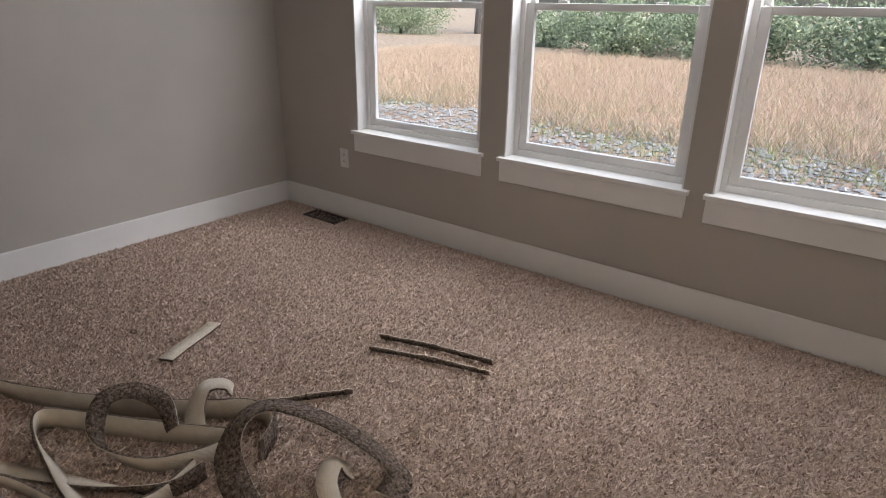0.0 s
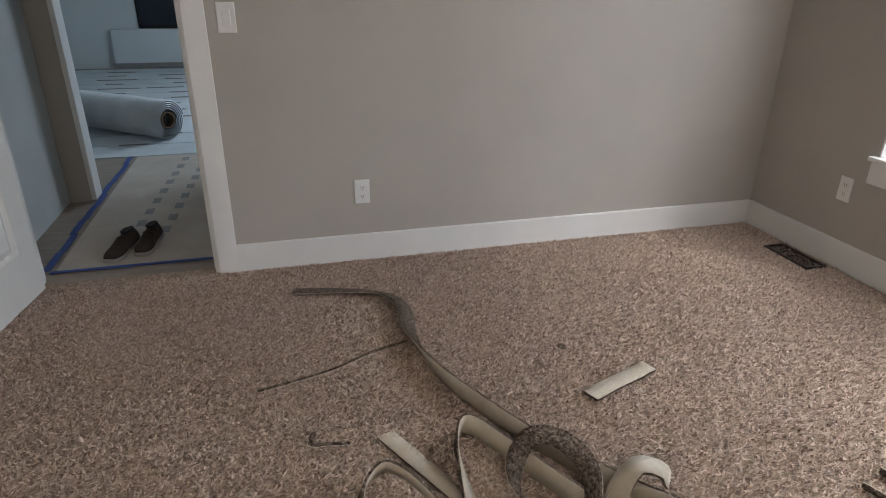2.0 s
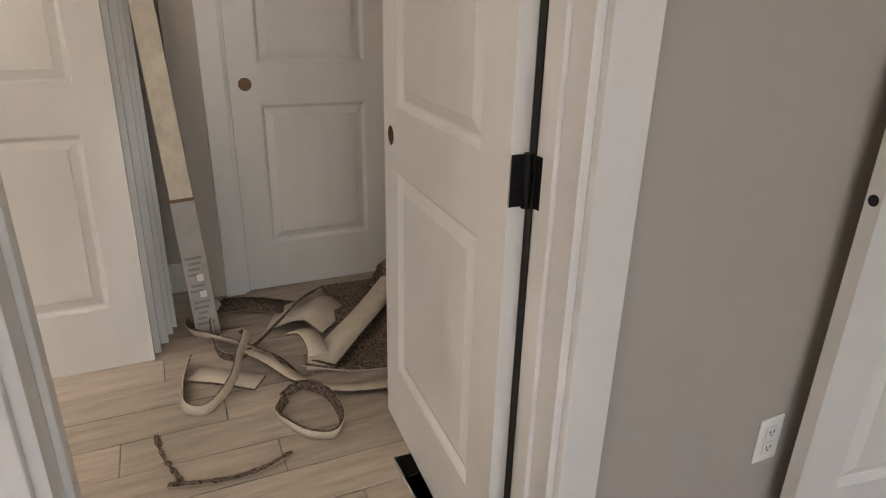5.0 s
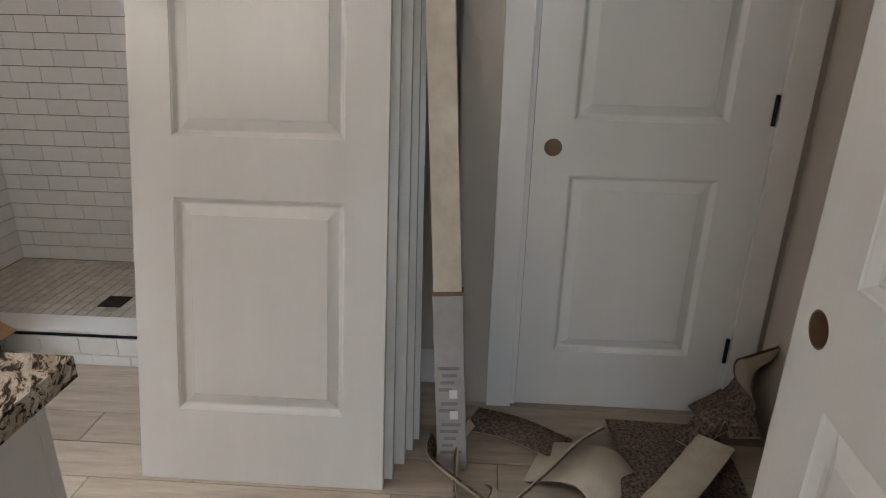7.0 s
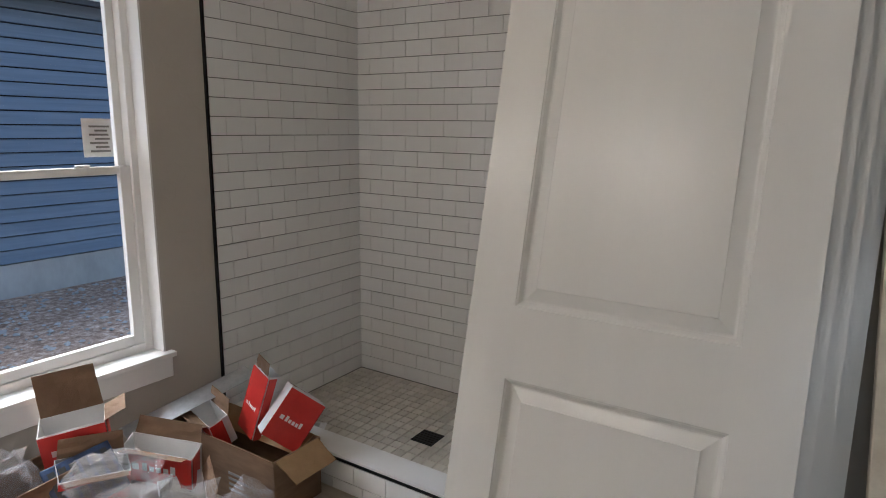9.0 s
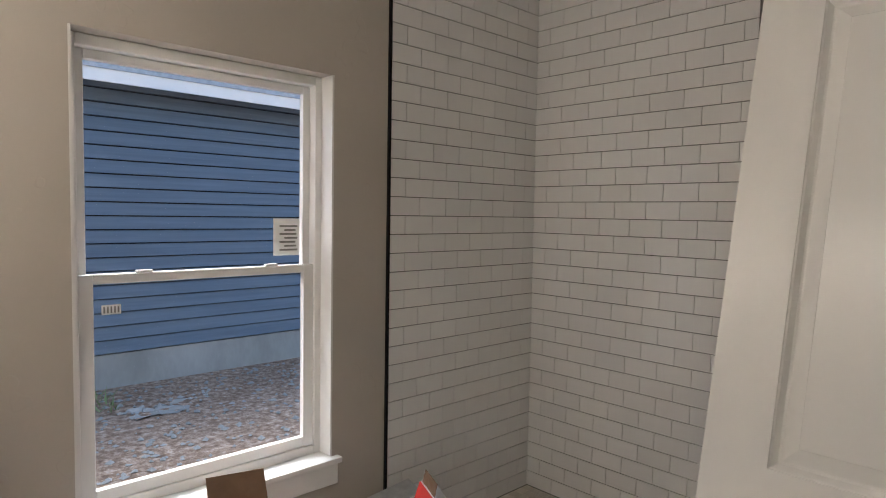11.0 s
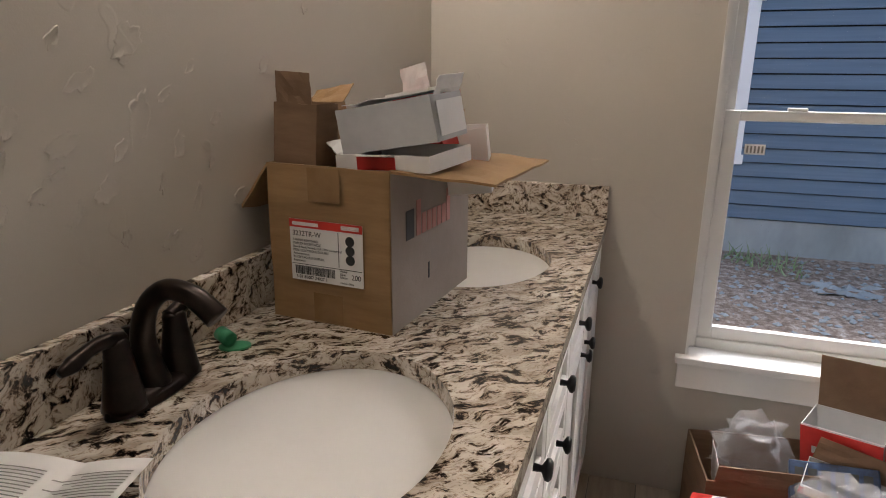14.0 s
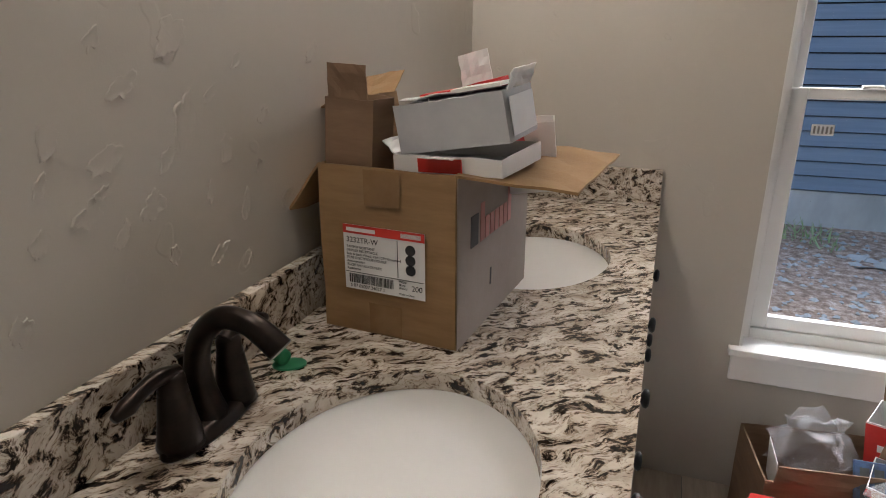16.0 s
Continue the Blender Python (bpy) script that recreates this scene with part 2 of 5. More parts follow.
def ground_mat():
    m, n, l, b = material("yard_soil_and_gravel", (0.25, 0.22, 0.19), 0.95)
    t1, t2 = noise_tex(n, l, 0.7, 4), noise_tex(n, l, 14, 4, 0.75)
    soil = ramp(n, l, t2.outputs[0], [(0.32, (0.15, 0.10, 0.07)), (0.5, (0.33, 0.24, 0.175)), (0.68, (0.60, 0.51, 0.43))])
    patch = ramp(n, l, t1.outputs[0], [(0.35, (0.75, 0.72, 0.70)), (0.7, (1.2, 1.2, 1.2))])
    gravel = mix(n, l, soil.outputs[0], patch.outputs[0], 1.0, "MULTIPLY")
    geo = n.new("ShaderNodeTexCoord")
    sx = n.new("ShaderNodeSeparateXYZ")
    l.new(geo.outputs["Object"], sx.inputs[0])
    t3 = noise_tex(n, l, 0.35, 4)
    ad = n.new("ShaderNodeMath")
    ad.operation = "MULTIPLY_ADD"
    ad.inputs[1].default_value = 5.0
    l.new(t3.outputs[0], ad.inputs[0])
    l.new(sx.outputs[0], ad.inputs[2])
    mr = n.new("ShaderNodeMapRange")
    mr.inputs["From Min"].default_value, mr.inputs["From Max"].default_value = 10.4, 12.4
    l.new(ad.outputs[0], mr.inputs[0])
    t4 = noise_tex(n, l, 5, 4, 0.7)
    grass = ramp(n, l, t4.outputs[0], [(0.3, (0.24, 0.20, 0.13)), (0.6, (0.48, 0.38, 0.28))])
    l.new(mix(n, l, gravel, grass.outputs[0], mr.outputs[0]), b.inputs["Base Color"])
    bump(n, l, b, t2.outputs[0], 1.0, 0.05)
    return m


def leaf_mat(name, cols):
    m, n, l, b = material(name, cols[0], 0.7)
    g = n.new("ShaderNodeNewGeometry")
    r = ramp(n, l, g.outputs["Random Per Island"], [(i / (len(cols) - 1), c) for i, c in enumerate(cols)])
    l.new(r.outputs[0], b.inputs["Base Color"])
    return m


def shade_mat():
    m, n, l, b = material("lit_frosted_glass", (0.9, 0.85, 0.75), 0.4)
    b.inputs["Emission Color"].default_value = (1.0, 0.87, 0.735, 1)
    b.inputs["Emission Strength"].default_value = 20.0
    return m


# glow of the added bedroom fill lamp
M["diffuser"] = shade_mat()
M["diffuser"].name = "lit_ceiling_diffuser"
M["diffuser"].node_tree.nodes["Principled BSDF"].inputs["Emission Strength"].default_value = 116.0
M["backing"], M["granite"], M["carpet"], M["glass"], M["bag"], M["ground"], M["shade"] = backing_mat(), granite_mat(), carpet_mat(), glass_mat(), bag_mat(), ground_mat(), shade_mat()
M["subway"] = piece_mat("white_glazed_tile", [(0.81, 0.805, 0.79), (0.85, 0.845, 0.83)], 0.10, 30, spread=0.035, bumpiness=0.04, gscale=3)
M["mosaic"] = piece_mat("matt_mosaic_tile", [(0.52, 0.48, 0.42), (0.64, 0.60, 0.53)], 0.45, 60, spread=0.1, bumpiness=0.05, gscale=9)
M["plank"] = piece_mat("wood_look_porcelain", [(0.30, 0.245, 0.19), (0.43, 0.36, 0.285), (0.53, 0.46, 0.375)], 0.42, 40, squash=(7, 0.8, 1), spread=0.13, bumpiness=0.08, gscale=4)
M["drygrass"] = leaf_mat("dry_grass", [(0.40, 0.30, 0.22), (0.60, 0.48, 0.37), (0.55, 0.41, 0.32), (0.50, 0.40, 0.29), (0.31, 0.32, 0.18)])
M["greengrass"] = leaf_mat("green_weeds", [(0.16, 0.23, 0.09), (0.24, 0.31, 0.14), (0.33, 0.36, 0.20)])
M["leaf"] = leaf_mat("green_leaves", [(0.20, 0.265, 0.165), (0.28, 0.35, 0.22), (0.37, 0.44, 0.30)])
M["tuft"] = leaf_mat("carpet_tufts", [(0.26, 0.185, 0.142), (0.47, 0.36, 0.288), (0.58, 0.458, 0.375), (0.74, 0.60, 0.50)])


# ---- building helpers ----
def thing(name, label="", category="", group="", kind="", at=None):
    ob = new(name)
    ob.empty_display_size = 0.1
    if at:
        ob.matrix_world = at
    return tagged(ob, label, category, group, kind)


def part(name, bm, mat, parent=None, label="", smooth=False, at=None):
    me = bpy.data.meshes.new(name)
    bm.normal_update()
    bm.to_mesh(me)
    bm.free()
    if smooth:
        me.polygons.foreach_set("use_smooth", [True] * len(me.polygons))
    me.materials.append(M[mat] if isinstance(mat, str) else mat)
    ob = new(name, me)
    if parent:
        ob.parent = parent
    if at:
        ob.matrix_local = at
    return tagged(ob, label)


def add_box(bm, x0, x1, y0, y1, z0, z1, bevel=0.0):
    r = bmesh.ops.create_cube(bm, size=1)
    vs = r["verts"]
    for v in vs:
        v.co = Vector(((x0 + x1) / 2 + v.co.x * abs(x1 - x0), (y0 + y1) / 2 + v.co.y * abs(y1 - y0), (z0 + z1) / 2 + v.co.z * abs(z1 - z0)))
    if bevel:
        es = list({e for v in vs for e in v.link_edges})
        bmesh.ops.bevel(bm, geom=es, offset=bevel, segments=2, affect="EDGES", profile=0.5)
    return vs


def box(x0, x1, y0, y1, z0, z1, bevel=0.0):
    bm = bmesh.new()
    add_box(bm, x0, x1, y0, y1, z0, z1, bevel)
    return bm


def add_cyl(bm, m, r0, r1, depth, seg=20):
    """A cone or cylinder whose foot is at m's origin and whose axis is m's z."""
    bmesh.ops.create_cone(bm, cap_ends=True, segments=seg, radius1=r0, radius2=r1, depth=depth, matrix=m @ Matrix.Translation((0, 0, depth / 2)))


def cyl(m, r0, r1, depth, seg=20):
    bm = bmesh.new()
    add_cyl(bm, m, r0, r1, depth, seg)
    return bm


def lathe(profile, seg=28, squash=(1, 1), capped=True):
    """A turned body from (radius, height) pairs."""
    bm = bmesh.new()
    rings = [[bm.verts.new((r * math.cos(2 * math.pi * k / seg) * squash[0], r * math.sin(2 * math.pi * k / seg) * squash[1], z)) for k in range(seg)] for r, z in profile]
    for a, b in zip(rings, rings[1:]):
        for k in range(seg):
            bm.faces.new((a[k], a[(k + 1) % seg], b[(k + 1) % seg], b[k]))
    if capped:
        bm.faces.new(rings[0][::-1])
    bm.faces.new(rings[-1])
    return bm


def smooth_path(pts, per=8):
    out = []
    n = len(pts)
    for i in range(n - 1):
        p = [np.array(pts[min(max(j, 0), n - 1)], float) for j in (i - 1, i, i + 1, i + 2)]
        for k in range(per):
            t = k / per
            out.append(0.5 * (2 * p[1] + (p[2] - p[0]) * t + (2 * p[0] - 5 * p[1] + 4 * p[2] - p[3]) * t * t + (3 * p[1] - p[0] - 3 * p[2] + p[3]) * t ** 3))
    out.append(np.array(pts[-1], float))
    return out


def tube(pts, radii, seg=14, per=8):
    path = smooth_path(pts, per)
    rad = np.interp(np.linspace(0, 1, len(path)), np.linspace(0, 1, len(radii)), radii)
    bm = bmesh.new()
    rings, up = [], Vector((0.13, 0.97, 0.2))
    for i, p in enumerate(path):
        d = Vector(path[min(i + 1, len(path) - 1)] - path[max(i - 1, 0)]).normalized()
        s = d.cross(up).normalized()
        u = s.cross(d)
        rings.append([bm.verts.new(Vector(p) + (s * math.cos(a) + u * math.sin(a)) * rad[i]) for a in (2 * math.pi * k / seg for k in range(seg))])
    for a, b in zip(rings, rings[1:]):
        for k in range(seg):
            bm.faces.new((a[k], a[(k + 1) % seg], b[(k + 1) % seg], b[k]))
    bm.faces.new(rings[0][::-1])
    bm.faces.new(rings[-1])
    return bm


def wall(name, axis, c0, c1, u0, u1, z0, z1, openings, mat):
    """A wall slab between c0 and c1 on its axis, from u0 to u1 along the other, with openings (u0, u1, z0, z1) right through it."""
    us = sorted({u0, u1, *(o[0] for o in openings), *(o[1] for o in openings)})
    zs = sorted({z0, z1, *(o[2] for o in openings), *(o[3] for o in openings)})
    bm = bmesh.new()
    for a, b in zip(us, us[1:]):
        for c, d in zip(zs, zs[1:]):
            if any(o[0] <= (a + b) / 2 <= o[1] and o[2] <= (c + d) / 2 <= o[3] for o in openings):
                continue
            if axis == "x":
                add_box(bm, c0, c1, a, b, c, d)
            else:
                add_box(bm, a, b, c0, c1, c, d)
    bmesh.ops.remove_doubles(bm, verts=bm.verts, dist=1e-5)
    inner = [f for f in bm.faces if len([g for g in bm.faces if g is not f and set(g.verts) == set(f.verts)])]
    bmesh.ops.delete(bm, geom=inner, context="FACES")
    return tagged(part(name, bm, mat), kind="structure")

# ---- structure ----
ZC = 2.70
WIN = [(-1.610, -0.712), (-2.675, -1.765), (-3.725, -2.795)]
wall("wall_east", "x", 3.90, 4.06, -5.2, 0.12, -0.1, ZC, [(a, b, 0.56, 2.02) for a, b in WIN], "wall")
wall("wall_north", "y", 0.0, 0.12, 0.0, 3.90, -0.1, ZC, [(0.14, 0.94, -0.1, 2.06)], "wall")
wall("wall_west", "x", -0.125, 0.0, -5.2, 0.12, -0.1, ZC, [(-2.215, -1.43, -0.1, 2.06)], "wall")
wall("wall_south", "y", -5.32, -5.2, -0.125, 4.06, -0.1, ZC, [], "wall")
wall("bath_wall_east", "x", -0.137, -0.126, -4.35, -2.215, -0.1, ZC, [], "bathwall")
wall("bath_wall_window", "y", -4.51, -4.35, -3.15, -0.126, -0.1, ZC, [(-1.845, -0.975, 0.475, 1.94)], "bathwall")
wall("closet_wall", "x", -2.09, -1.965, -1.97, -0.93, -0.1, ZC, [(-1.765, -1.04, -0.1, 2.04)], "bathwall")
wall("shower_wing_wall", "x", -2.21, -2.091, -2.86, -1.97, -0.1, ZC, [], "bathwall")
wall("shower_end_wall", "y", -2.86, -2.74, -3.15, -2.211, -0.1, ZC, [], "bathwall")
wall("shower_back_wall", "x", -3.15, -3.045, -4.35, -2.86, -0.1, ZC, [], "bathwall")
wall("bath_wall_north", "y", -0.93, -0.81, -2.09, -0.126, -0.1, ZC, [], "bathwall")
wall("closet_back_wall", "x", -2.9, -2.8, -1.97, -0.81, -0.1, ZC, [], "wall")
for nm, b in (("ceiling_bedroom", (0.0, 3.9, -5.2, 0.0)), ("ceiling_bath", (-3.15, -0.126, -4.35, -0.81)), ("ceiling_hall", (-3.6, 4.2, 0.0, 8.3))):
    tagged(part(nm, box(*b, ZC, ZC + 0.1), "ceiling"), kind="structure")
tagged(part("roof_slab", box(-3.4, 4.3, -5.4, 8.5, ZC + 0.11, ZC + 0.2), "concrete"), kind="structure")

# added fixture that stays out of view: warm fill for the bedroom
cl = thing("ceiling_fill_light", "added round ceiling fixture, out of view, for warm bedroom fill", "ceiling light", at=pose(1.15, -4.3, ZC))
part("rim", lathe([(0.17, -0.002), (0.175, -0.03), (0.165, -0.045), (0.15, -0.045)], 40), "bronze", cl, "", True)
part("diffuser", lathe([(0.149, -0.046), (0.14, -0.07), (0.10, -0.088), (0.03, -0.095)], 40), "diffuser", cl, "glowing bowl of the added fill light", True)

# hall and the room past it
wall("hall_wall_left", "x", -0.16, -0.045, 0.121, 1.42, -0.1, ZC, [], "hallwall")
wall("hall_post", "y", 1.30, 1.42, -0.044, 0.085, -0.1, ZC, [], "wall")
part("hall_post_trim", box(0.086, 0.115, 1.29, 1.43, 0, 2.3, 0.003), "trim")
tagged(bpy.data.objects["hall_post_trim"], kind="structure")
wall("hall_wall_right", "x", 1.15, 1.27, 0.121, 2.2, -0.1, ZC, [], "hallwall")
wall("hall_far_wall", "y", 7.9, 8.05, -3.6, 4.2, -0.1, ZC, [], "hallwall")
wall("hall_side_wall", "x", -3.6, -3.48, 1.42, 7.9, -0.1, ZC, [], "hallwall")
wall("hall_east_wall", "x", 4.1, 4.2, 0.121, 7.9, -0.1, ZC, [(3.2, 5.6, 0.5, 2.2)], "hallwall")
wall("hall_near_wall", "y", 1.42, 1.54, -3.48, -0.16, -0.1, ZC, [], "hallwall")
tagged(part("hall_floor", box(-3.6, 4.2, 0.0, 7.9, -0.1, -0.012), "subfloor"), kind="structure")
tagged(part("floor_slab", box(-3.15, 3.9, -5.2, 0.0, -0.1, -0.013), "subfloor"), kind="structure")


def baseboard(x0, x1, y0, y1):
    bm = box(x0, x1, y0, y1, 0.0, 0.14)
    top = [e for e in bm.edges if all(v.co.z > 0.13 for v in e.verts)]
    bmesh.ops.bevel(bm, geom=top, offset=0.004, segments=2, affect="EDGES")
    return tagged(part("baseboard", bm, "trim"), kind="structure")


baseboard(1.031, 3.886, -0.015, -0.001)
baseboard(3.885, 3.899, -5.2, -0.016)
baseboard(0.001, 0.015, -1.339, -0.001)
baseboard(0.001, 0.015, -5.2, -2.31)
baseboard(-2.09, -2.076, -2.84, -1.985)


def casing(name, axis, face, proud, u0, u1, zt, w=0.09):
    """Flat casing on a wall face round an opening from u0 to u1."""
    th = thing(name, "painted flat white door casing", "door casing", kind="structure")
    for nm, b in (("casing_side", (u0 - w, u0, 0.0, zt)), ("casing_side", (u1, u1 + w, 0.0, zt)), ("casing_head", (u0 - w - 0.012, u1 + w + 0.012, zt, zt + 0.11))):
        lo, hi = sorted((face + proud * 0.05, face + proud))
        bm = box(lo, hi, b[0], b[1], b[2], b[3], 0.002) if axis == "x" else box(b[0], b[1], lo, hi, b[2], b[3], 0.002)
        part(nm, bm, "trim", th)
    return th


def jambs(axis, c0, c1, u0, u1, zt, stop_at):
    th = thing("door_jamb", "white painted door jamb with stop", "door jamb", kind="structure")
    t = 0.018
    for a, b, zz in ((u0, u0 + t, (0, zt - t)), (u1 - t, u1, (0, zt - t)), (u0, u1, (zt - t, zt))):
        part("jamb_board", box(c0, c1, a, b, *zz, 0.001) if axis == "x" else box(a, b, c0, c1, *zz, 0.001), "trim", th)
    s0, s1 = sorted((stop_at, stop_at + 0.032))
    for a, b in ((u0 + t, u0 + t + 0.011), (u1 - t - 0.011, u1 - t)):
        part("door_stop", box(s0, s1, a, b, 0, zt - t, 0.002) if axis == "x" else box(a, b, s0, s1, 0, zt - t, 0.002), "trim", th)
    return th


casing("bath_door_casing", "x", 0.0, 0.018, -2.215, -1.43, 2.06)
casing("bath_inner_casing", "x", -0.137, -0.018, -2.215, -1.43, 2.06)
jambs("x", -0.138, 0.001, -2.216, -1.429, 2.06, -0.085)
casing("hall_door_casing", "y", 0.0, -0.018, 0.14, 0.94, 2.06)
jambs("y", -0.001, 0.121, 0.139, 0.941, 2.06, 0.05)
casing("closet_door_casing", "x", -1.965, 0.018, -1.765, -1.04, 2.04, 0.085)
jambs("x", -2.09, -1.964, -1.766, -1.039, 2.04, -2.04)


# ---- doors ----
def door_mesh(w, h, th, bore_x):
    """A moulded two-panel leaf: x from 0 to w, z from 0 to h, y from 0 to th, with a lock bore."""
    bm = bmesh.new()
    m = 0.118
    panels = [(m, w - m, 0.218, 0.835), (m, w - m, 1.005, h - 0.12)]
    xs, zs = [0, m, w - m, w], [0, 0.218, 0.835, 1.005, h - 0.12, h]
    steps = [(0, 0), (0.0015, 0.0022), (0.0045, 0.0035), (0.0125, 0.0135), (0.0165, 0.0150), (0.0195, 0.0145), (0.046, 0.0045), (0.0475, 0.0028), (0.050, 0.0026)]
    for side in (0, 1):
        def pt(x, z, d):
            return bm.verts.new((x, d if side == 0 else th - d, z))

        def quad(vs):
            bm.faces.new(vs if side == 0 else vs[::-1])
        for i in range(3):
            for j in range(5):
                if i == 1 and j in (1, 3):
                    continue
                quad([pt(xs[i], zs[j], 0), pt(xs[i + 1], zs[j], 0), pt(xs[i + 1], zs[j + 1], 0), pt(xs[i], zs[j + 1], 0)])
        for a, b, c, d in panels:
            rings = [[(a + o, c + o, e), (b - o, c + o, e), (b - o, d - o, e), (a + o, d - o, e)] for o, e in steps]
            for r0, r1 in zip(rings, rings[1:]):
                for k in range(4):
                    quad([pt(*r0[k]), pt(*r0[(k + 1) % 4]), pt(*r1[(k + 1) % 4]), pt(*r1[k])])
            quad([pt(*p) for p in rings[-1]])
    for x in (0, w):
        for z0, z1 in zip(zs, zs[1:]):
            vs = [bm.verts.new(p) for p in ((x, 0, z0), (x, 0, z1), (x, th, z1), (x, th, z0))]
            bm.faces.new(vs)
    for z in (0, h):
        for x0, x1 in zip(xs, xs[1:]):
            bm.faces.new([bm.verts.new(p) for p in ((x0, 0, z), (x1, 0, z), (x1, th, z), (x0, th, z))])
    bmesh.ops.remove_doubles(bm, verts=bm.verts, dist=1e-5)
    bmesh.ops.recalc_face_normals(bm, faces=bm.faces)
    me = bpy.data.meshes.new("door_leaf")
    bm.to_mesh(me)
    bm.free()
    if bore_x is not None:
        ob = new("leaf_blank", me)
        c = bmesh.new()
        add_cyl(c, pose(bore_x, -0.05, 0.922, -90), 0.027, 0.027, 0.2, 28)
        cme = bpy.data.meshes.new("bore")
        c.to_mesh(cme)
        c.free()
        cut = new("bore", cme)
        mod = ob.modifiers.new("bore", "BOOLEAN")
        mod.object, mod.operation, mod.solver = cut, "DIFFERENCE", "EXACT"
        out = bpy.data.meshes.new_from_object(ob.evaluated_get(bpy.context.evaluated_depsgraph_get()))
        bpy.data.objects.remove(ob)
        bpy.data.objects.remove(cut)
        me = out
    me.materials.clear()
    me.materials.append(M["door"])
    return me


def hinge_part(parent, x, y, z):
    """A hinge knuckle upright at (x, y)."""
    bm = bmesh.new()
    add_cyl(bm, pose(x, y, z - 0.045), 0.0065, 0.0065, 0.09, 12)
    h = part("hinge", bm, "black", parent, "black door hinge")
    return h


def door(name, label, m, w, bore, hinge_x=None, hinge_y=0.0, plates=False, mesh=None):
    d = thing(name, label, "door", at=m)
    leaf = new("leaf", mesh or door_mesh(w, 2.03, 0.035, bore))
    leaf.parent = d
    if hinge_x is not None:
        for z in (0.25, 1.05, 1.80):
            h = hinge_part(d, hinge_x, hinge_y, z)
            if plates:
                part("hinge_plate", box(hinge_x - 0.006, hinge_x + 0.0025, 0.003, 0.034, z - 0.045, z + 0.045, 0.003), "black", h)
                part("hinge_plate", box(hinge_x + 0.014, hinge_x + 0.02, 0.003, 0.034, z - 0.045, z + 0.045, 0.003), "black", h)
    if bore is not None:
        part("bore_lining", lathe([(0.0269, 0.0008), (0.0269, 0.0342), (0.0245, 0.0342), (0.0245, 0.0008), (0.0269, 0.0008)], 28, (1, 1), False), "cardboard_dark", d, "raw drilled edge of the lock bore", False, pose(bore, 0, 0.922, -90))
        part("latch_hole", cyl(pose(0.0005 if bore < w / 2 else w - 0.0005, 0.0175, 0.922, 0, -90 if bore < w / 2 else 90), 0.0115, 0.0115, 0.001, 16), "void", d, "round drilled latch hole")
    return d


# bath door, swung into the bath on hinges at the bedroom's north jamb
bath_leaf = door("bath_door", "open white two-panel interior door without a knob", pose(-0.137, -1.452, 0.008, 0, 0, 177.5), 0.745, 0.685, None)
for z in (0.225, 0.985, 1.745):
    h = part("hinge", cyl(pose(-0.128, -1.457, z - 0.048), 0.0085, 0.0085, 0.096, 14), "black", None, "black door hinge")
    h.parent, h.matrix_parent_inverse = bath_leaf, bath_leaf.matrix_basis.inverted()
    for bm in (box(-0.1345, -0.1315, -1.487, -1.4500, z - 0.046, z + 0.046, 0.001), box(-0.1170, -0.072, -1.4500, -1.4476, z - 0.046, z + 0.046, 0.001)):
        p = part("hinge_plate", bm, "black", None)
        p.parent = h
# black strip puts the shade between leaf and jamb into colour
g = part("hinge_gap_shade", box(-0.1365, -0.1175, -1.4510, -1.4478, 0.01, 2.03), "void", None, "black strip for the shade in the hinge-side gap")
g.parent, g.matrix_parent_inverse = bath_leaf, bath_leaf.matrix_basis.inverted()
# hall door, swung back against the west wall
door("hall_door", "open white two-panel door without a knob, beside the hall", pose(0.160, -0.006, 0.012, 0, 0, 261.4), 0.805, 0.745, 0.004, -0.008)
# closet door, closed
door("closet_door", "closed white two-panel closet door without a knob", pose(-1.9605, -1.747, 0.012, 0, 0, 90), 0.69, 0.062, 0.695, -0.006)

# stacked loose doors leaning on the wall
stack_mesh = door_mesh(0.72, 2.03, 0.035, None)
fronts = [(-1.497, -2.155, 13.0), (-1.545, -2.132, 12.2), (-1.612, -2.104, 10.9), (-1.680, -2.086, 9.6), (-1.735, -2.070, 8.6)]
for k, (fx, ye, lean) in enumerate(fronts):
    m = Matrix.Translation((fx, ye - 0.72, 0.004)) @ Euler((0, radians(-lean), 0)).to_matrix().to_4x4() @ pose(0, 0, 0, 0, 0, 90)
    tagged(door("loose_door", "loose white two-panel door leaning in a stack on the bath wall", m, 0.72, None, mesh=stack_mesh), group="stack of loose doors")


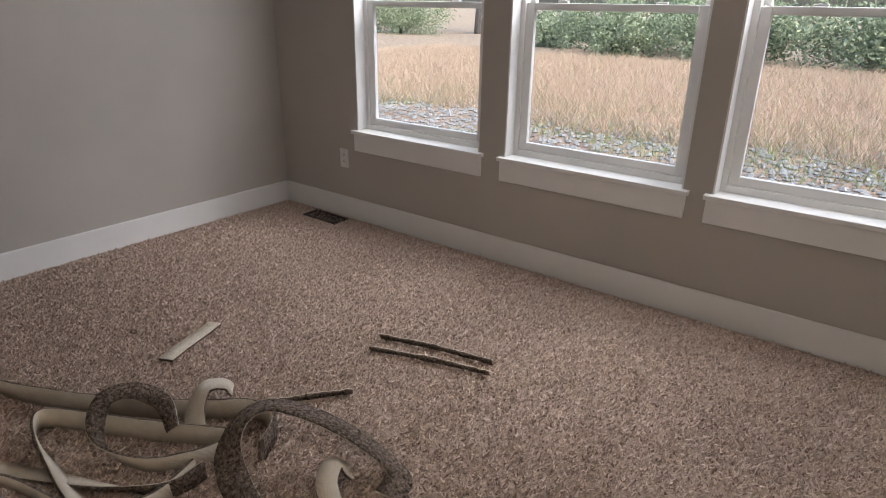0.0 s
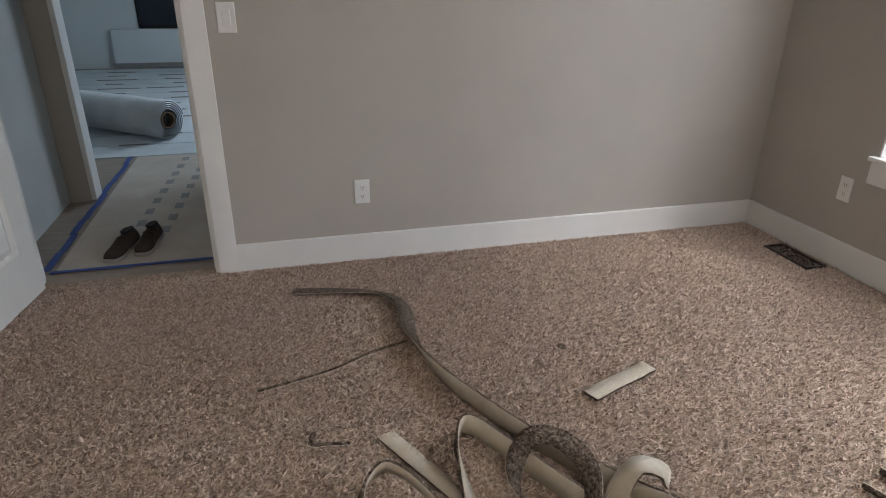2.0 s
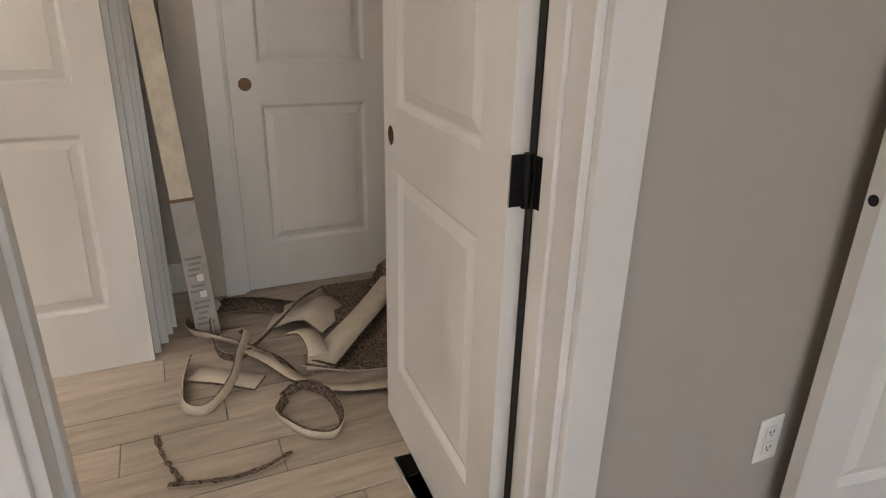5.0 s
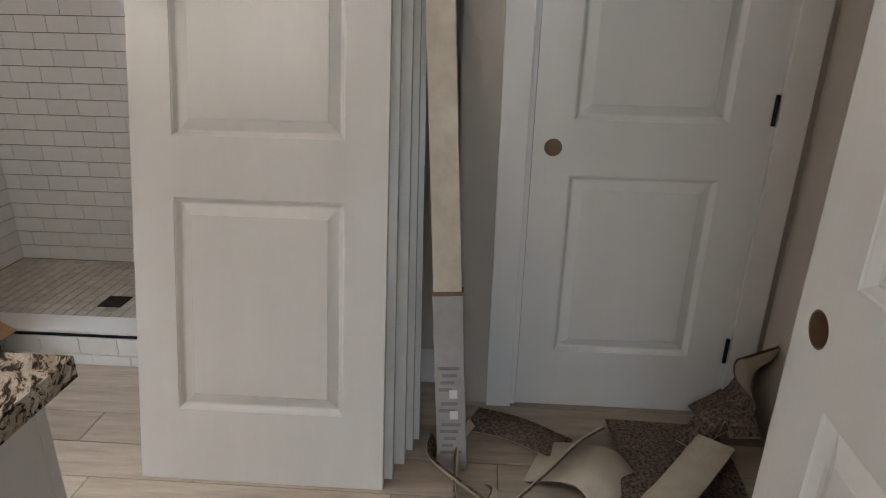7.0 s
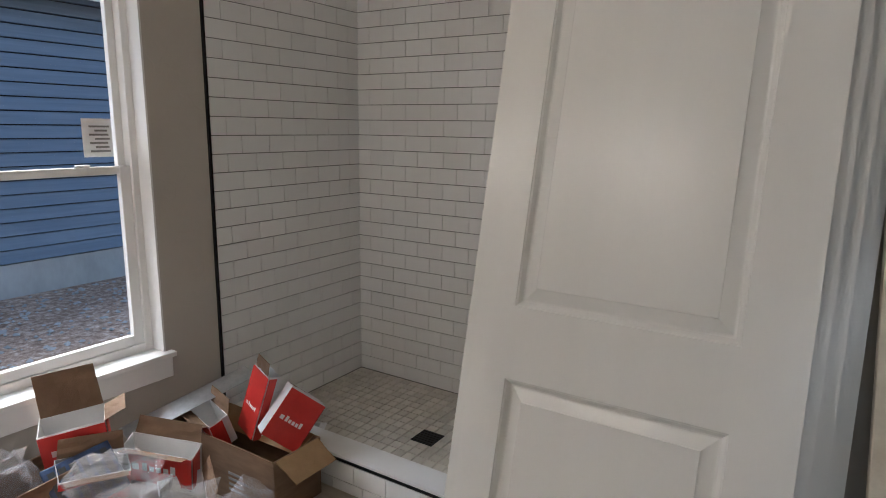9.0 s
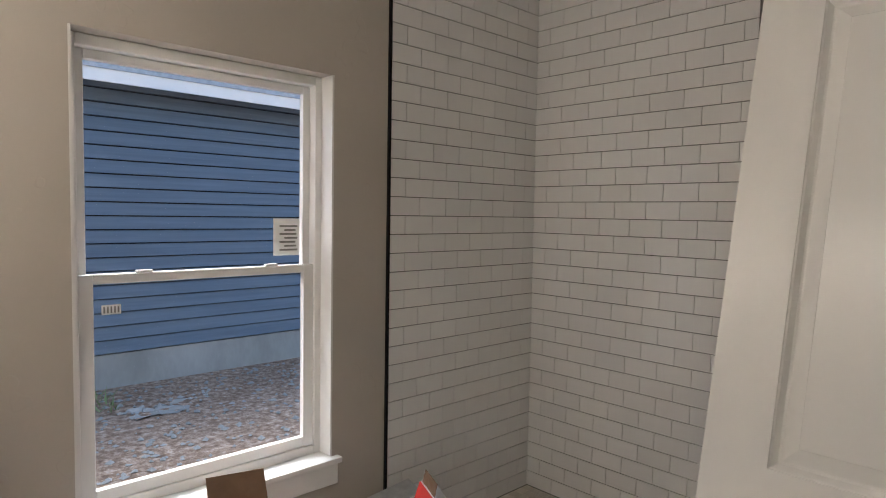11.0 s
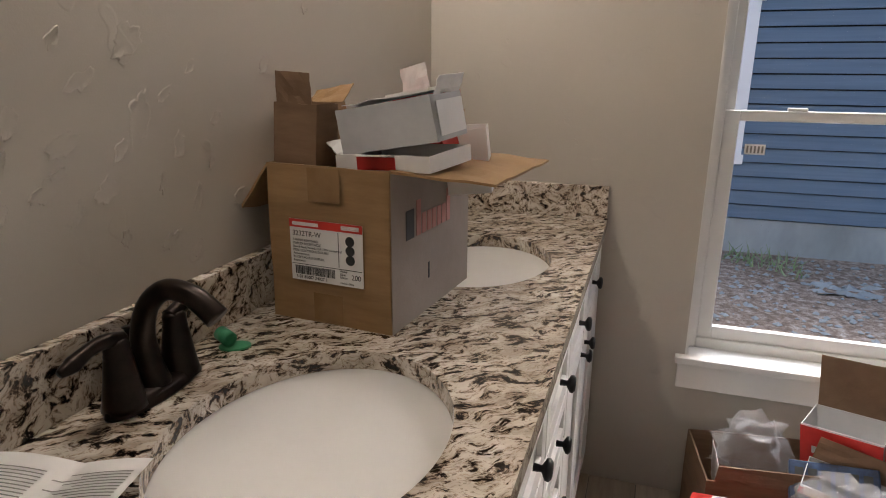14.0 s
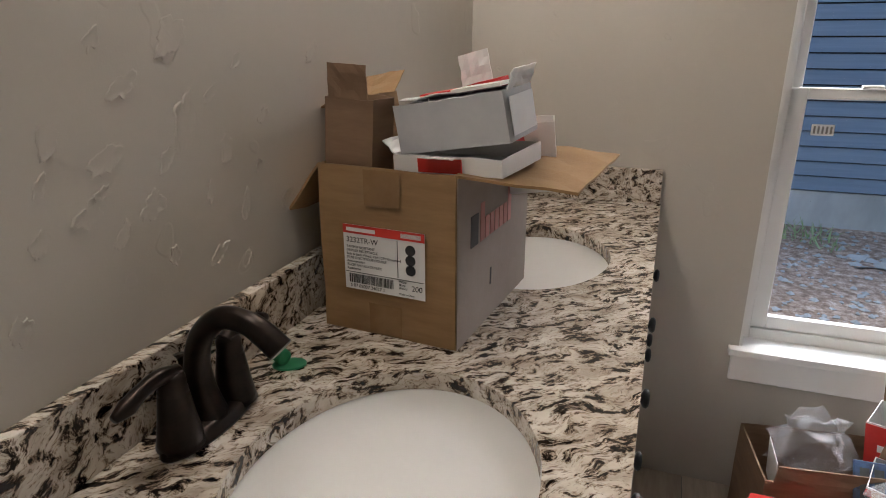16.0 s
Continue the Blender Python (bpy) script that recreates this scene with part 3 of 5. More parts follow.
# ---- windows ----
def window(name, axis, inner, outward, u0, u1, z0, z1, apron):
    """A single-hung vinyl window in an opening. inner: the wall's room face; outward: +1 or -1 along the axis."""
    w = thing(name, "white vinyl single-hung window with a painted wood sill", "window", kind="structure")

    def b(n, c0, c1, a, bb, zz0, zz1, mat="vinyl", bev=0.003, parent=None):
        lo, hi = sorted((inner + outward * c0, inner + outward * c1))
        return part(n, box(lo, hi, a, bb, zz0, zz1, bev) if axis == "x" else box(a, bb, lo, hi, zz0, zz1, bev), mat, parent or w)
    zm = z0 + 0.50 * (z1 - z0)
    f = 0.034
    for n, a, c, d, e in (("frame_side", u0, u0 + f, z0, z1), ("frame_side", u1 - f, u1, z0, z1), ("frame_head", u0 + f, u1 - f, z1 - f, z1), ("frame_foot", u0 + f, u1 - f, z0, z0 + f)):
        b(n, 0.075, 0.15, a, c, d, e)
    s = 0.030
    for nm, c0, zz0, zz1, e in (("lower_sash", 0.085, z0 + f, zm + 0.016, 0.012), ("upper_sash", 0.115, zm - 0.016, z1 - f, 0.0)):
        sash = b(nm, c0, c0 + 0.026, u0 + f, u0 + f + s + e, zz0, zz1)
        b("sash_stile", c0, c0 + 0.026, u1 - f - s - e, u1 - f, zz0, zz1, parent=sash)
        b("sash_rail", c0, c0 + 0.026, u0 + f + s + e, u1 - f - s - e, zz0, zz0 + s + e * 0.8, parent=sash)
        b("sash_rail", c0, c0 + 0.026, u0 + f + s + e, u1 - f - s - e, zz1 - s, zz1, parent=sash)
        g = b("pane", c0 + 0.012, c0 + 0.016, u0 + f + s + e - 0.004, u1 - f - s - e + 0.004, zz0 + s - 0.004, zz1 - s + 0.004, "glass", 0, parent=sash)
        g.visible_shadow = False
    for k in (0.22, 0.72):
        uu = u0 + (u1 - u0) * k
        b("sash_lock", 0.068, 0.086, uu, uu + 0.05, zm + 0.016, zm + 0.026, "vinyl")
    b("sill", -0.032, 0.075, u0 - 0.028, u1 + 0.028, z0 - 0.018, z0 + 0.003, "trim")
    b("apron", -0.016, -0.001, u0 - 0.018, u1 + 0.018, z0 - 0.018 - apron, z0 - 0.019, "trim")
    b("return_side", 0.0, 0.074, u0, u0 + 0.008, z0 + 0.004, z1, "trim", 0)
    b("return_side", 0.0, 0.074, u1 - 0.008, u1, z0 + 0.004, z1, "trim", 0)
    return w


for k, (a, b) in enumerate(WIN):
    window("window_%d" % (k + 1), "x", 3.90, 1, a, b, 0.575, 2.02, 0.105)
bw = window("window_4", "y", -4.35, -1, -1.845, -0.975, 0.49, 1.94, 0.085)
st = part("label_sticker", box(-1.775, -1.665, -4.478, -4.4775, 1.265, 1.405), "paper", bw, "white printed paper sticker on the pane")
for k in range(7):
    part("print_bar", box(-1.765 + 0.004 * (k % 3), -1.69 - 0.02 * (k % 2), -4.4768, -4.4763, 1.283 + 0.015 * k, 1.290 + 0.015 * k), "greyink", st)
st2 = part("small_sticker", box(-1.13, -1.075, -4.447, -4.4465, 1.105, 1.135), "paper", bw, "small white barcode sticker")
for k in range(5):
    part("print_bar", box(-1.125 + 0.010 * k, -1.120 + 0.010 * k, -4.4460, -4.4456, 1.110, 1.130), "greyink", st2)


# ---- floors ----
def carpet_sheet():
    bm = bmesh.new()
    nx, ny = 78, 104
    grid = [[bm.verts.new((0.02 + 3.86 * i / nx, -5.18 + 5.165 * j / ny, 0.004 * noise.noise((i * 0.37, j * 0.41, 3)))) for j in range(ny + 1)] for i in range(nx + 1)]
    for i in range(nx):
        for j in range(ny):
            bm.faces.new((grid[i][j], grid[i + 1][j], grid[i + 1][j + 1], grid[i][j + 1]))
    ob = part("carpet_floor", bm, "carpet", None, "", True)
    return tagged(ob, "brown flecked frieze wall-to-wall carpet", "carpet", kind="structure")


carpet = carpet_sheet()
tagged(part("carpet_threshold", box(-0.035, 0.02, -2.215, -1.43, -0.012, 0.004), "carpet"), kind="structure")
tagged(part("hall_threshold", box(0.14, 0.94, -0.016, 0.05, -0.012, 0.002), "carpet"), kind="structure")


def tufts():
    rng = np.random.default_rng(4)
    n = 350000
    p = np.c_[rng.uniform(0.02, 3.87, n), rng.uniform(-5.17, -0.02, n)]
    a, s = rng.uniform(0, 2 * np.pi, n), rng.uniform(0.0022, 0.0045, n)
    h = rng.uniform(0.006, 0.015, n)
    lean = rng.normal(0, 0.009, (n, 2)) + [0.004, -0.003]
    v = np.zeros((n, 4, 3))
    for k in range(3):
        lo, sh = 1.9 * s * np.cos(k * 2.094), 0.8 * s * np.sin(k * 2.094)
        v[:, k, 0] = p[:, 0] + lo * np.cos(a) - sh * np.sin(a)
        v[:, k, 1] = p[:, 1] + lo * np.sin(a) + sh * np.cos(a)
    v[:, 3, :2] = p + lean
    v[:, 3, 2] = h
    idx = np.arange(n)[:, None] * 4
    faces = np.concatenate([idx + [0, 1, 3], idx + [1, 2, 3], idx + [2, 0, 3]])
    me = bpy.data.meshes.new("carpet_tufts")
    me.from_pydata(v.reshape(-1, 3).tolist(), [], faces.tolist())
    me.materials.append(M["tuft"])
    ob = new("carpet_tufts", me)
    ob.parent = carpet
    tagged(ob, "short twisted carpet yarn ends", kind="stuff")


tufts()


def plain_floor_piece(bw_, bl, th, bev):
    bm = box(0, bw_, 0, bl, -th, 0)
    top = [e for e in bm.edges if all(v.co.z > -0.001 for v in e.verts)]
    bmesh.ops.bevel(bm, geom=top, offset=bev, segments=1, affect="EDGES")
    me = bpy.data.meshes.new("plank")
    bm.to_mesh(me)
    bm.free()
    return me


# hall floor covering
th = thing("floor_paper", "tan protective floor paper taped along its edges", "floor protection")
part("sheet", box(0.17, 1.12, 0.20, 2.35, -0.011, -0.006), "floorpaper", th)
rr = random.Random(3)
for k in range(9):
    for j in range(2):
        x, y = 0.42 + 0.16 * j + 0.012 * k, 0.55 + 0.2 * k + 0.07 * j
        part("print_bar", box(x, x + 0.05, y, y + 0.10, -0.0055, -0.005), "greyink", th)
tb = thing("masking_tape", "blue masking tape strip stuck to the floor paper", "tape")
part("strip", box(0.15, 1.13, 0.185, 0.210, -0.0055, -0.003), "tape_blue", tb)
for k in range(9):
    y, dx = 0.22 + 0.24 * k, 0.008 * math.sin(k * 2.1)
    part("strip", box(0.108 + dx, 0.144 + dx, y, y + 0.236, -0.0055, -0.0045 + 0.0004 * (k % 2)), "tape_blue", tb)
fm = thing("floor_film", "pale grey protective film sheets over the far floor", "floor protection")
for k in range(14):
    y = 2.36 + 0.38 * k
    part("sheet", box(-3.3, 3.9, y, y + 0.372, -0.011, -0.004 + 0.0015 * (k % 3)), "film", fm)
    for j in range(4):
        x = -2.0 + 0.95 * j + rr.uniform(-0.25, 0.25)
        part("crease", box(x, x + rr.uniform(0.2, 0.5), y + 0.364, y + 0.374, -0.002, 0.007), "greyink", fm)

# ---- outside ----
bm = bmesh.new()
bmesh.ops.create_grid(bm, x_segments=60, y_segments=60, size=400)
for v in bm.verts:
    v.co.z = -0.36 + 0.05 * noise.noise(v.co * 0.2)
tagged(part("ground", bm, "ground"), "bare gravelly yard soil running into dry grass", "ground", kind="structure")


def blades(name, mat, label, n, xr, yr, hr, width, seed, patch=0.0, lean=0.35):
    rng = np.random.default_rng(seed)
    p = np.c_[rng.uniform(*xr, n), rng.uniform(*yr, n)]
    if patch:
        keep = np.array([noise.noise((x * 0.6, y * 0.6, seed)) > patch - 0.5 * min(1, max(0, (x - 8) / 3)) for x, y in p])
        p = p[keep]
        n = len(p)
    a, h = rng.uniform(0, 2 * np.pi, n), rng.uniform(*hr, n)
    w = width * rng.uniform(0.6, 1.4, n)
    v = np.zeros((n, 3, 3))
    v[:, 0, :2] = p + np.c_[np.cos(a), np.sin(a)] * w[:, None]
    v[:, 1, :2] = p - np.c_[np.cos(a), np.sin(a)] * w[:, None]
    v[:, 2, :2] = p + rng.normal(0, lean, (n, 2)) * h[:, None]
    v[:, :2, 2], v[:, 2, 2] = -0.4, -0.36 + h
    me = bpy.data.meshes.new(name)
    me.from_pydata(v.reshape(-1, 3).tolist(), [], (np.arange(n)[:, None] * 3 + [0, 1, 2]).tolist())
    me.materials.append(M[mat])
    return tagged(new(name, me), label, "grass", kind="stuff")


blades("dry_grass", "drygrass", "tall dry tan meadow grass behind the house", 150000, (9.2, 21), (-8, 12), (0.05, 0.30), 0.006, 1, -0.05, 0.75)
blades("green_weeds", "greengrass", "low green weeds at the edge of the gravel", 24000, (7.4, 12), (-7, 11), (0.03, 0.15), 0.006, 2, 0.15, 0.7)
blades("yard_weeds", "greengrass", "small green weeds by the foundation", 900, (-2.2, -0.3), (-8.9, -7.9), (0.03, 0.14), 0.012, 5, 0.2, 0.6)


def stones(name, n, xr, yr, size, seed, label):
    rng = np.random.default_rng(seed)
    vs, fs = [], []
    base = np.array([(1, 0, 0), (-1, 0, 0), (0, 1, 0), (0, -1, 0), (0, 0, 0.6), (0, 0, -0.6)], float)
    tri = np.array([(0, 2, 4), (2, 1, 4), (1, 3, 4), (3, 0, 4), (2, 0, 5), (1, 2, 5), (3, 1, 5), (0, 3, 5)])
    for k in range(n):
        s = size * rng.uniform(0.4, 1.6)
        c, sn = np.cos(k), np.sin(k)
        q = base * rng.uniform(0.6, 1.3, (6, 1)) * s @ np.array([(c, sn, 0), (-sn, c, 0), (0, 0, 1)])
        vs.append(q + [rng.uniform(*xr), rng.uniform(*yr), -0.35])
        fs.append(tri + 6 * k)
    me = bpy.data.meshes.new(name)
    me.from_pydata(np.concatenate(vs).tolist(), [], np.concatenate(fs).tolist())
    me.materials.append(M["concrete"])
    return tagged(new(name, me), label, "gravel", kind="stuff")


stones("gravel", 11000, (5, 10.5), (-7, 9), 0.035, 7, "loose pale grey gravel in the yard")
stones("rubble", 2600, (-6, 3), (-8.9, -4.9), 0.022, 8, "small stones scattered on bare yard soil")


def foliage(parent, name, centre, size, n, leaf, seed):
    rng = np.random.default_rng(seed)
    clumps = rng.normal(0, 0.42, (max(10, n // 130), 3)) * size + centre
    c = clumps[rng.integers(0, len(clumps), n)] + rng.normal(0, 0.13, (n, 3)) * np.mean(size)
    u, w = rng.normal(0, 1, (n, 3)), rng.normal(0, 1, (n, 3))
    u /= np.linalg.norm(u, axis=1)[:, None]
    w /= np.linalg.norm(w, axis=1)[:, None]
    s = leaf * rng.uniform(0.6, 1.5, (n, 1))
    v = np.stack([c + u * s, c + w * s * 0.6, c - u * s, c - w * s * 0.6], 1)
    me = bpy.data.meshes.new(name)
    me.from_pydata(v.reshape(-1, 3).tolist(), [], (np.arange(n)[:, None] * 4 + [0, 1, 2, 3]).tolist())
    me.materials.append(M["leaf"])
    ob = new(name, me)
    ob.parent = parent
    return ob


def tree(x, y, h, crown, seed, r=0.28):
    t = thing("tree", "leafy green tree with a grey trunk", "tree", "trees behind the meadow")
    part("trunk", tube([(x, y, -0.5), (x + 0.1, y, h * 0.35), (x, y + 0.15, h * 0.7)], [r * 1.25, r, r * 0.4], 12), "bark", t, "", True)
    for k in range(4):
        a = k * 1.7 + seed
        part("limb", tube([(x, y, h * (0.35 + 0.07 * k)), (x + 0.6 * math.cos(a), y + 0.6 * math.sin(a), h * (0.5 + 0.07 * k)), (x + 1.3 * math.cos(a), y + 1.3 * math.sin(a), h * (0.6 + 0.08 * k))], [r * 0.4, r * 0.25, r * 0.08], 8), "bark", t, "", True)
    foliage(t, "crown", np.array((x, y, h * 0.72)), np.array((1.9, 1.9, h * 0.2)) * crown, 5200, 0.15, seed)


tree(32, 17.5, 7.5, 1.0, 11, 0.42)
tree(36, 6, 8.5, 1.4, 12)
tree(38, -9, 8, 1.4, 13)
for k, (x, y, s) in enumerate(((27, 6.5, 1.5), (27.5, 1.5, 1.9), (26.5, -3.0, 1.8), (27, -7.5, 2.0), (30, 11, 1.3), (29, -12, 2.0), (31, 4, 2.2), (31, -5, 2.2), (34, 24, 2.0))):
    x, y, s = x * 0.84, y * 0.86, s * 0.95
    b = thing("bush", "dense green bush behind the dry grass", "bush", "bushes behind the meadow")
    part("stem", tube([(x, y, -0.5), (x, y + 0.1, s * 0.5)], [0.09, 0.04], 8), "bark", b, "", True)
    foliage(b, "crown", np.array((x, y, s * 0.42 - 0.2)), np.array((1.5, 2.4, 0.85)) * s * 0.66, 15000, 0.055, 30 + k)

# neighbour's house
nh = thing("neighbour_house", "single-storey house with blue lap siding on a concrete foundation", "house")
part("foundation", box(-9, 6, -9.30, -9.02, -0.8, -0.015), "concrete", nh, "bare grey concrete foundation wall")
# backing coloured near black so the board gaps read as lap shadows
part("lap_shade_backing", box(-9, 6, -9.4, -9.06, -0.014, 2.75), "void", nh, "near-black backing for the shade lines between the boards")
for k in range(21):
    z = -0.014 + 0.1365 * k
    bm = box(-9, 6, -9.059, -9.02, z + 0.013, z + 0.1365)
    for v in bm.verts:
        if v.co.y > -9.03:
            v.co.y += 0.020 if v.co.z < z + 0.05 else 0.0
    part("siding_board", bm, "siding", nh)
part("soffit", box(-9.4, 6.4, -9.05, -8.60, 2.66, 2.68), "trim", nh)
part("fascia", box(-9.4, 6.4, -8.60, -8.575, 2.57, 2.72), "trim", nh, "white painted fascia board")
rf = part("roof", box(-9.4, 6.4, -9.3, -8.58, 2.725, 2.735), "shingle", nh, "blue-grey shingle roof")
for k in range(16):
    y, z = -8.56 - 0.14 * k, 2.735 + 0.062 * k
    part("shingle_course", box(-9.4, 6.4, y - 0.17, y, z - 0.05, z + 0.012), "shingle", rf)
nw = part("window", box(-1.52, -0.75, -9.04, -9.0, 0.68, 1.95), "darkglass", nh, "dark window with white trim")
for b in ((-1.64, -1.52, 0.60, 1.99), (-0.75, -0.65, 0.60, 1.99)):
    part("window_trim", box(b[0], b[1], -9.03, -8.985, b[2], b[3]), "trim", nw)
part("window_head", box(-1.68, -0.61, -9.03, -8.98, 1.99, 2.10), "trim", nw)
part("window_foot", box(-1.66, -0.62, -9.03, -8.98, 0.52, 0.61), "trim", nw)
ml = thing("yard_scrap", "flat pale scrap of sheeting lying on the soil", "scrap")
bm = bmesh.new()
bmesh.ops.create_grid(bm, x_segments=12, y_segments=8, size=0.5)
for v in bm.verts:
    v.co = Vector((-2.45 + v.co.x * 0.45 * (1 + 0.5 * noise.noise(v.co * 9)), -8.0 + v.co.y * 0.28 * (1 + 0.6 * noise.noise(v.co * 7)), -0.35 + 0.05 * noise.noise(v.co * 5)))
part("sheet", bm, "concrete", ml)


# ---- electrical plates ----
def outlet(name, m, label, kind="outlet"):
    o = thing(name, label, "outlet" if kind == "outlet" else "switch", at=m)
    part("plate", box(-0.037, 0.037, -0.006, -0.0005, -0.060, 0.060, 0.003), "plastic", o)
    if kind == "outlet":
        for dz in (-0.021, 0.021):
            s = part("socket", box(-0.017, 0.017, -0.0085, -0.0062, dz - 0.014, dz + 0.014, 0.002), "plastic", o)
            for dx in (-0.007, 0.005):
                part("slot", box(dx, dx + 0.0025, -0.0092, -0.0087, dz - 0.003, dz + 0.006), "void", s)
            part("slot", box(-0.002, 0.002, -0.0092, -0.0087, dz - 0.010, dz - 0.006), "void", s)
    else:
        part("rocker", box(-0.0165, 0.0165, -0.010, -0.0062, -0.033, 0.033, 0.002), "plastic", o)
    return o


outlet("wall_outlet", pose(1.638, 0, 0.357), "white duplex wall outlet above the baseboard")
outlet("wall_outlet", pose(3.90, -0.590, 0.388, 0, 0, -90), "white duplex wall outlet beside a window")
outlet("wall_outlet", pose(0.0, -0.845, 0.355, 0, 0, 90), "white duplex wall outlet beside the open door")
outlet("light_switch", pose(1.112, 0, 1.150), "white rocker light switch beside the hall door", "switch")


def floor_vent(name, x0, x1, y0, y1, label, along="y"):
    v = thing(name, label, "floor vent")
    part("duct_hole", box(x0, x1, y0, y1, 0.0005, 0.004), "void", v)
    f = 0.012
    for b in ((x0 - f, x1 + f, y0 - f, y0), (x0 - f, x1 + f, y1, y1 + f), (x0 - f, x0, y0, y1), (x1, x1 + f, y0, y1)):
        part("rim", box(*b, 0.001, 0.013, 0.002), "bronze", v)
    n = 5
    for k in range(n):
        if along == "y":
            x = x0 + (x1 - x0) * (k + 0.5) / n
            part("louvre", box(x - 0.002, x + 0.002, y0, y1, 0.003, 0.011), "bronze", v)
    return v


floor_vent("floor_vent", 3.735, 3.835, -0.64, -0.37, "dark bronze floor register set in the carpet")
hv = thing("floor_duct_opening", "uncovered rectangular duct hole in the tile floor", "floor vent")
part("hole", box(-0.655, -0.385, -1.515, -1.437, 0.0005, 0.003), "void", hv)
part("duct_lip", box(-0.66, -0.38, -1.521, -1.516, 0.0005, 0.006), "metalbright", hv)


# ---- carpet off-cuts ----
def ribbon(name, label, pts, width, group="carpet off-cuts", flip=False, thick=0.007, rough_edge=0.002):
    """A strip of carpet along points (x, y, z, tilt): tilt 0 lies flat, 90 stands on edge; pile on one face, backing on the other."""
    path = smooth_path([(p[0] + SHIFT[0], p[1] + SHIFT[1], p[2], p[3]) for p in pts], 9)
    t = thing(name, label, "carpet strip", group)
    n = len(path)
    rows = []
    dist = 0.0
    for i, p in enumerate(path):
        d = Vector((path[min(i + 1, n - 1)] - path[max(i - 1, 0)])[:3]).normalized()
        side = d.cross(Vector((0, 0, 1)))
        side = side.normalized() if side.length > 0.2 else Vector((0, 1, 0))
        up = side.cross(d).normalized()
        a = radians(p[3])
        wv = side * math.cos(a) + up * math.sin(a)
        nv = d.cross(wv).normalized()
        j = rough_edge * noise.noise(Vector(p[:3]) * 60)
        if i:
            dist += (Vector(p[:3]) - Vector(path[i - 1][:3])).length
        c = Vector(p[:3]) + (Vector((0, 0, 1)) * (abs(wv.z) * width / 2 + 0.004))
        rows.append((c, wv * (width / 2 + j), nv, dist))
    for nm, mat, s in (("pile_face", "pile", 1), ("backing", "backing", -1)):
        if flip:
            s = -s
        bm = bmesh.new()
        uv = bm.loops.layers.uv.new("UVMap")
        grid = []
        for c, w, nv, dd in rows:
            o = nv * (s * (thick if nm == "pile_face" else 0.0025))
            zero = nv * (s * 0.0004)
            grid.append([bm.verts.new(c - w + zero), bm.verts.new(c - w + o), bm.verts.new(c + o), bm.verts.new(c + w + o), bm.verts.new(c + w + zero)])
        for i in range(n - 1):
            for k in range(4):
                f = bm.faces.new((grid[i][k], grid[i + 1][k], grid[i + 1][k + 1], grid[i][k + 1]))
                for lp, (ii, kk) in zip(f.loops, ((i, k), (i + 1, k), (i + 1, k + 1), (i, k + 1))):
                    lp[uv].uv = (rows[ii][3] * 3.0, kk * 0.02)
        part(nm, bm, mat, t, "brown cut pile face" if nm == "pile_face" else "cream ribbed backing", True)
    return t


SHIFT = (0.026, -0.020)
CUT = "long narrow brown carpet off-cut with cream backing, curled on the carpet"
ribbon("carpet_strip", CUT, [(1.25, -0.295, 0.0, 15), (1.43, -0.335, 0, 18), (1.62, -0.41, 0, 25), (1.69, -0.56, 0, 30), (1.675, -0.78, 0, 45), (1.71, -1.05, 0, 75), (1.80, -1.28, 0, 85), (1.93, -1.52, 0, 85), (2.09, -1.74, 0, 85), (2.185, -1.86, 0, 88), (2.18, -1.98, 0, 90), (2.08, -2.05, 0.0, 90)], 0.078, flip=True)
ribbon("carpet_strip", CUT, [(2.06, -1.93, 0, 88), (1.93, -1.71, 0, 85), (1.82, -1.50, 0, 85), (1.745, -1.375, 0.0, 85), (1.69, -1.42, 0.0, 95), (1.665, -1.62, 0, 60), (1.655, -1.85, 0, 35), (1.70, -2.02, 0, 50)], 0.07)
ribbon("carpet_strip", "flat cream-backed carpet off-cut strap lying face down", [(1.487, -1.318, 0.0, 8), (1.62, -1.58, 0.0, 15), (1.73, -1.82, 0, 40), (1.82, -1.97, 0, 80), (1.93, -1.98, 0, 90)], 0.062)
ribbon("carpet_strip", "short cream-backed carpet strip arched upward", [(2.03, -1.77, 0.0, 0), (2.05, -1.745, 0.06, 0), (2.10, -1.735, 0.118, 0), (2.155, -1.76, 0.115, 0), (2.175, -1.775, 0.085, 0)], 0.062)
ribbon("carpet_strip", CUT, [(1.945, -1.80, 0.06, 60), (1.96, -1.73, 0.12, 40), (1.915, -1.64, 0.152, 25), (1.845, -1.60, 0.14, 25), (1.79, -1.63, 0.08, 40), (1.785, -1.70, 0.02, 60), (1.84, -1.83, 0.0, 80), (1.96, -1.92, 0, 90), (2.08, -1.945, 0, 90)], 0.055, flip=True)
ribbon("carpet_strip", CUT, [(1.90, -2.28, 0.0, 40), (1.925, -2.16, 0.03, 30), (1.96, -2.07, 0.10, 25), (2.03, -2.05, 0.17, 20), (2.11, -2.09, 0.19, 15), (2.19, -2.20, 0.15, 15), (2.25, -2.33, 0.08, 20), (2.27, -2.43, 0.01, 25), (2.20, -2.46, 0.0, 10)], 0.085, flip=True)
ribbon("carpet_strip", CUT, [(1.36, -1.70, 0.0, 70), (1.385, -1.59, 0.04, 70), (1.46, -1.55, 0.06, 70), (1.55, -1.66, 0.04, 75), (1.63, -1.86, 0.0, 80), (1.76, -1.98, 0, 85), (1.92, -1.95, 0, 90)], 0.06, flip=True)
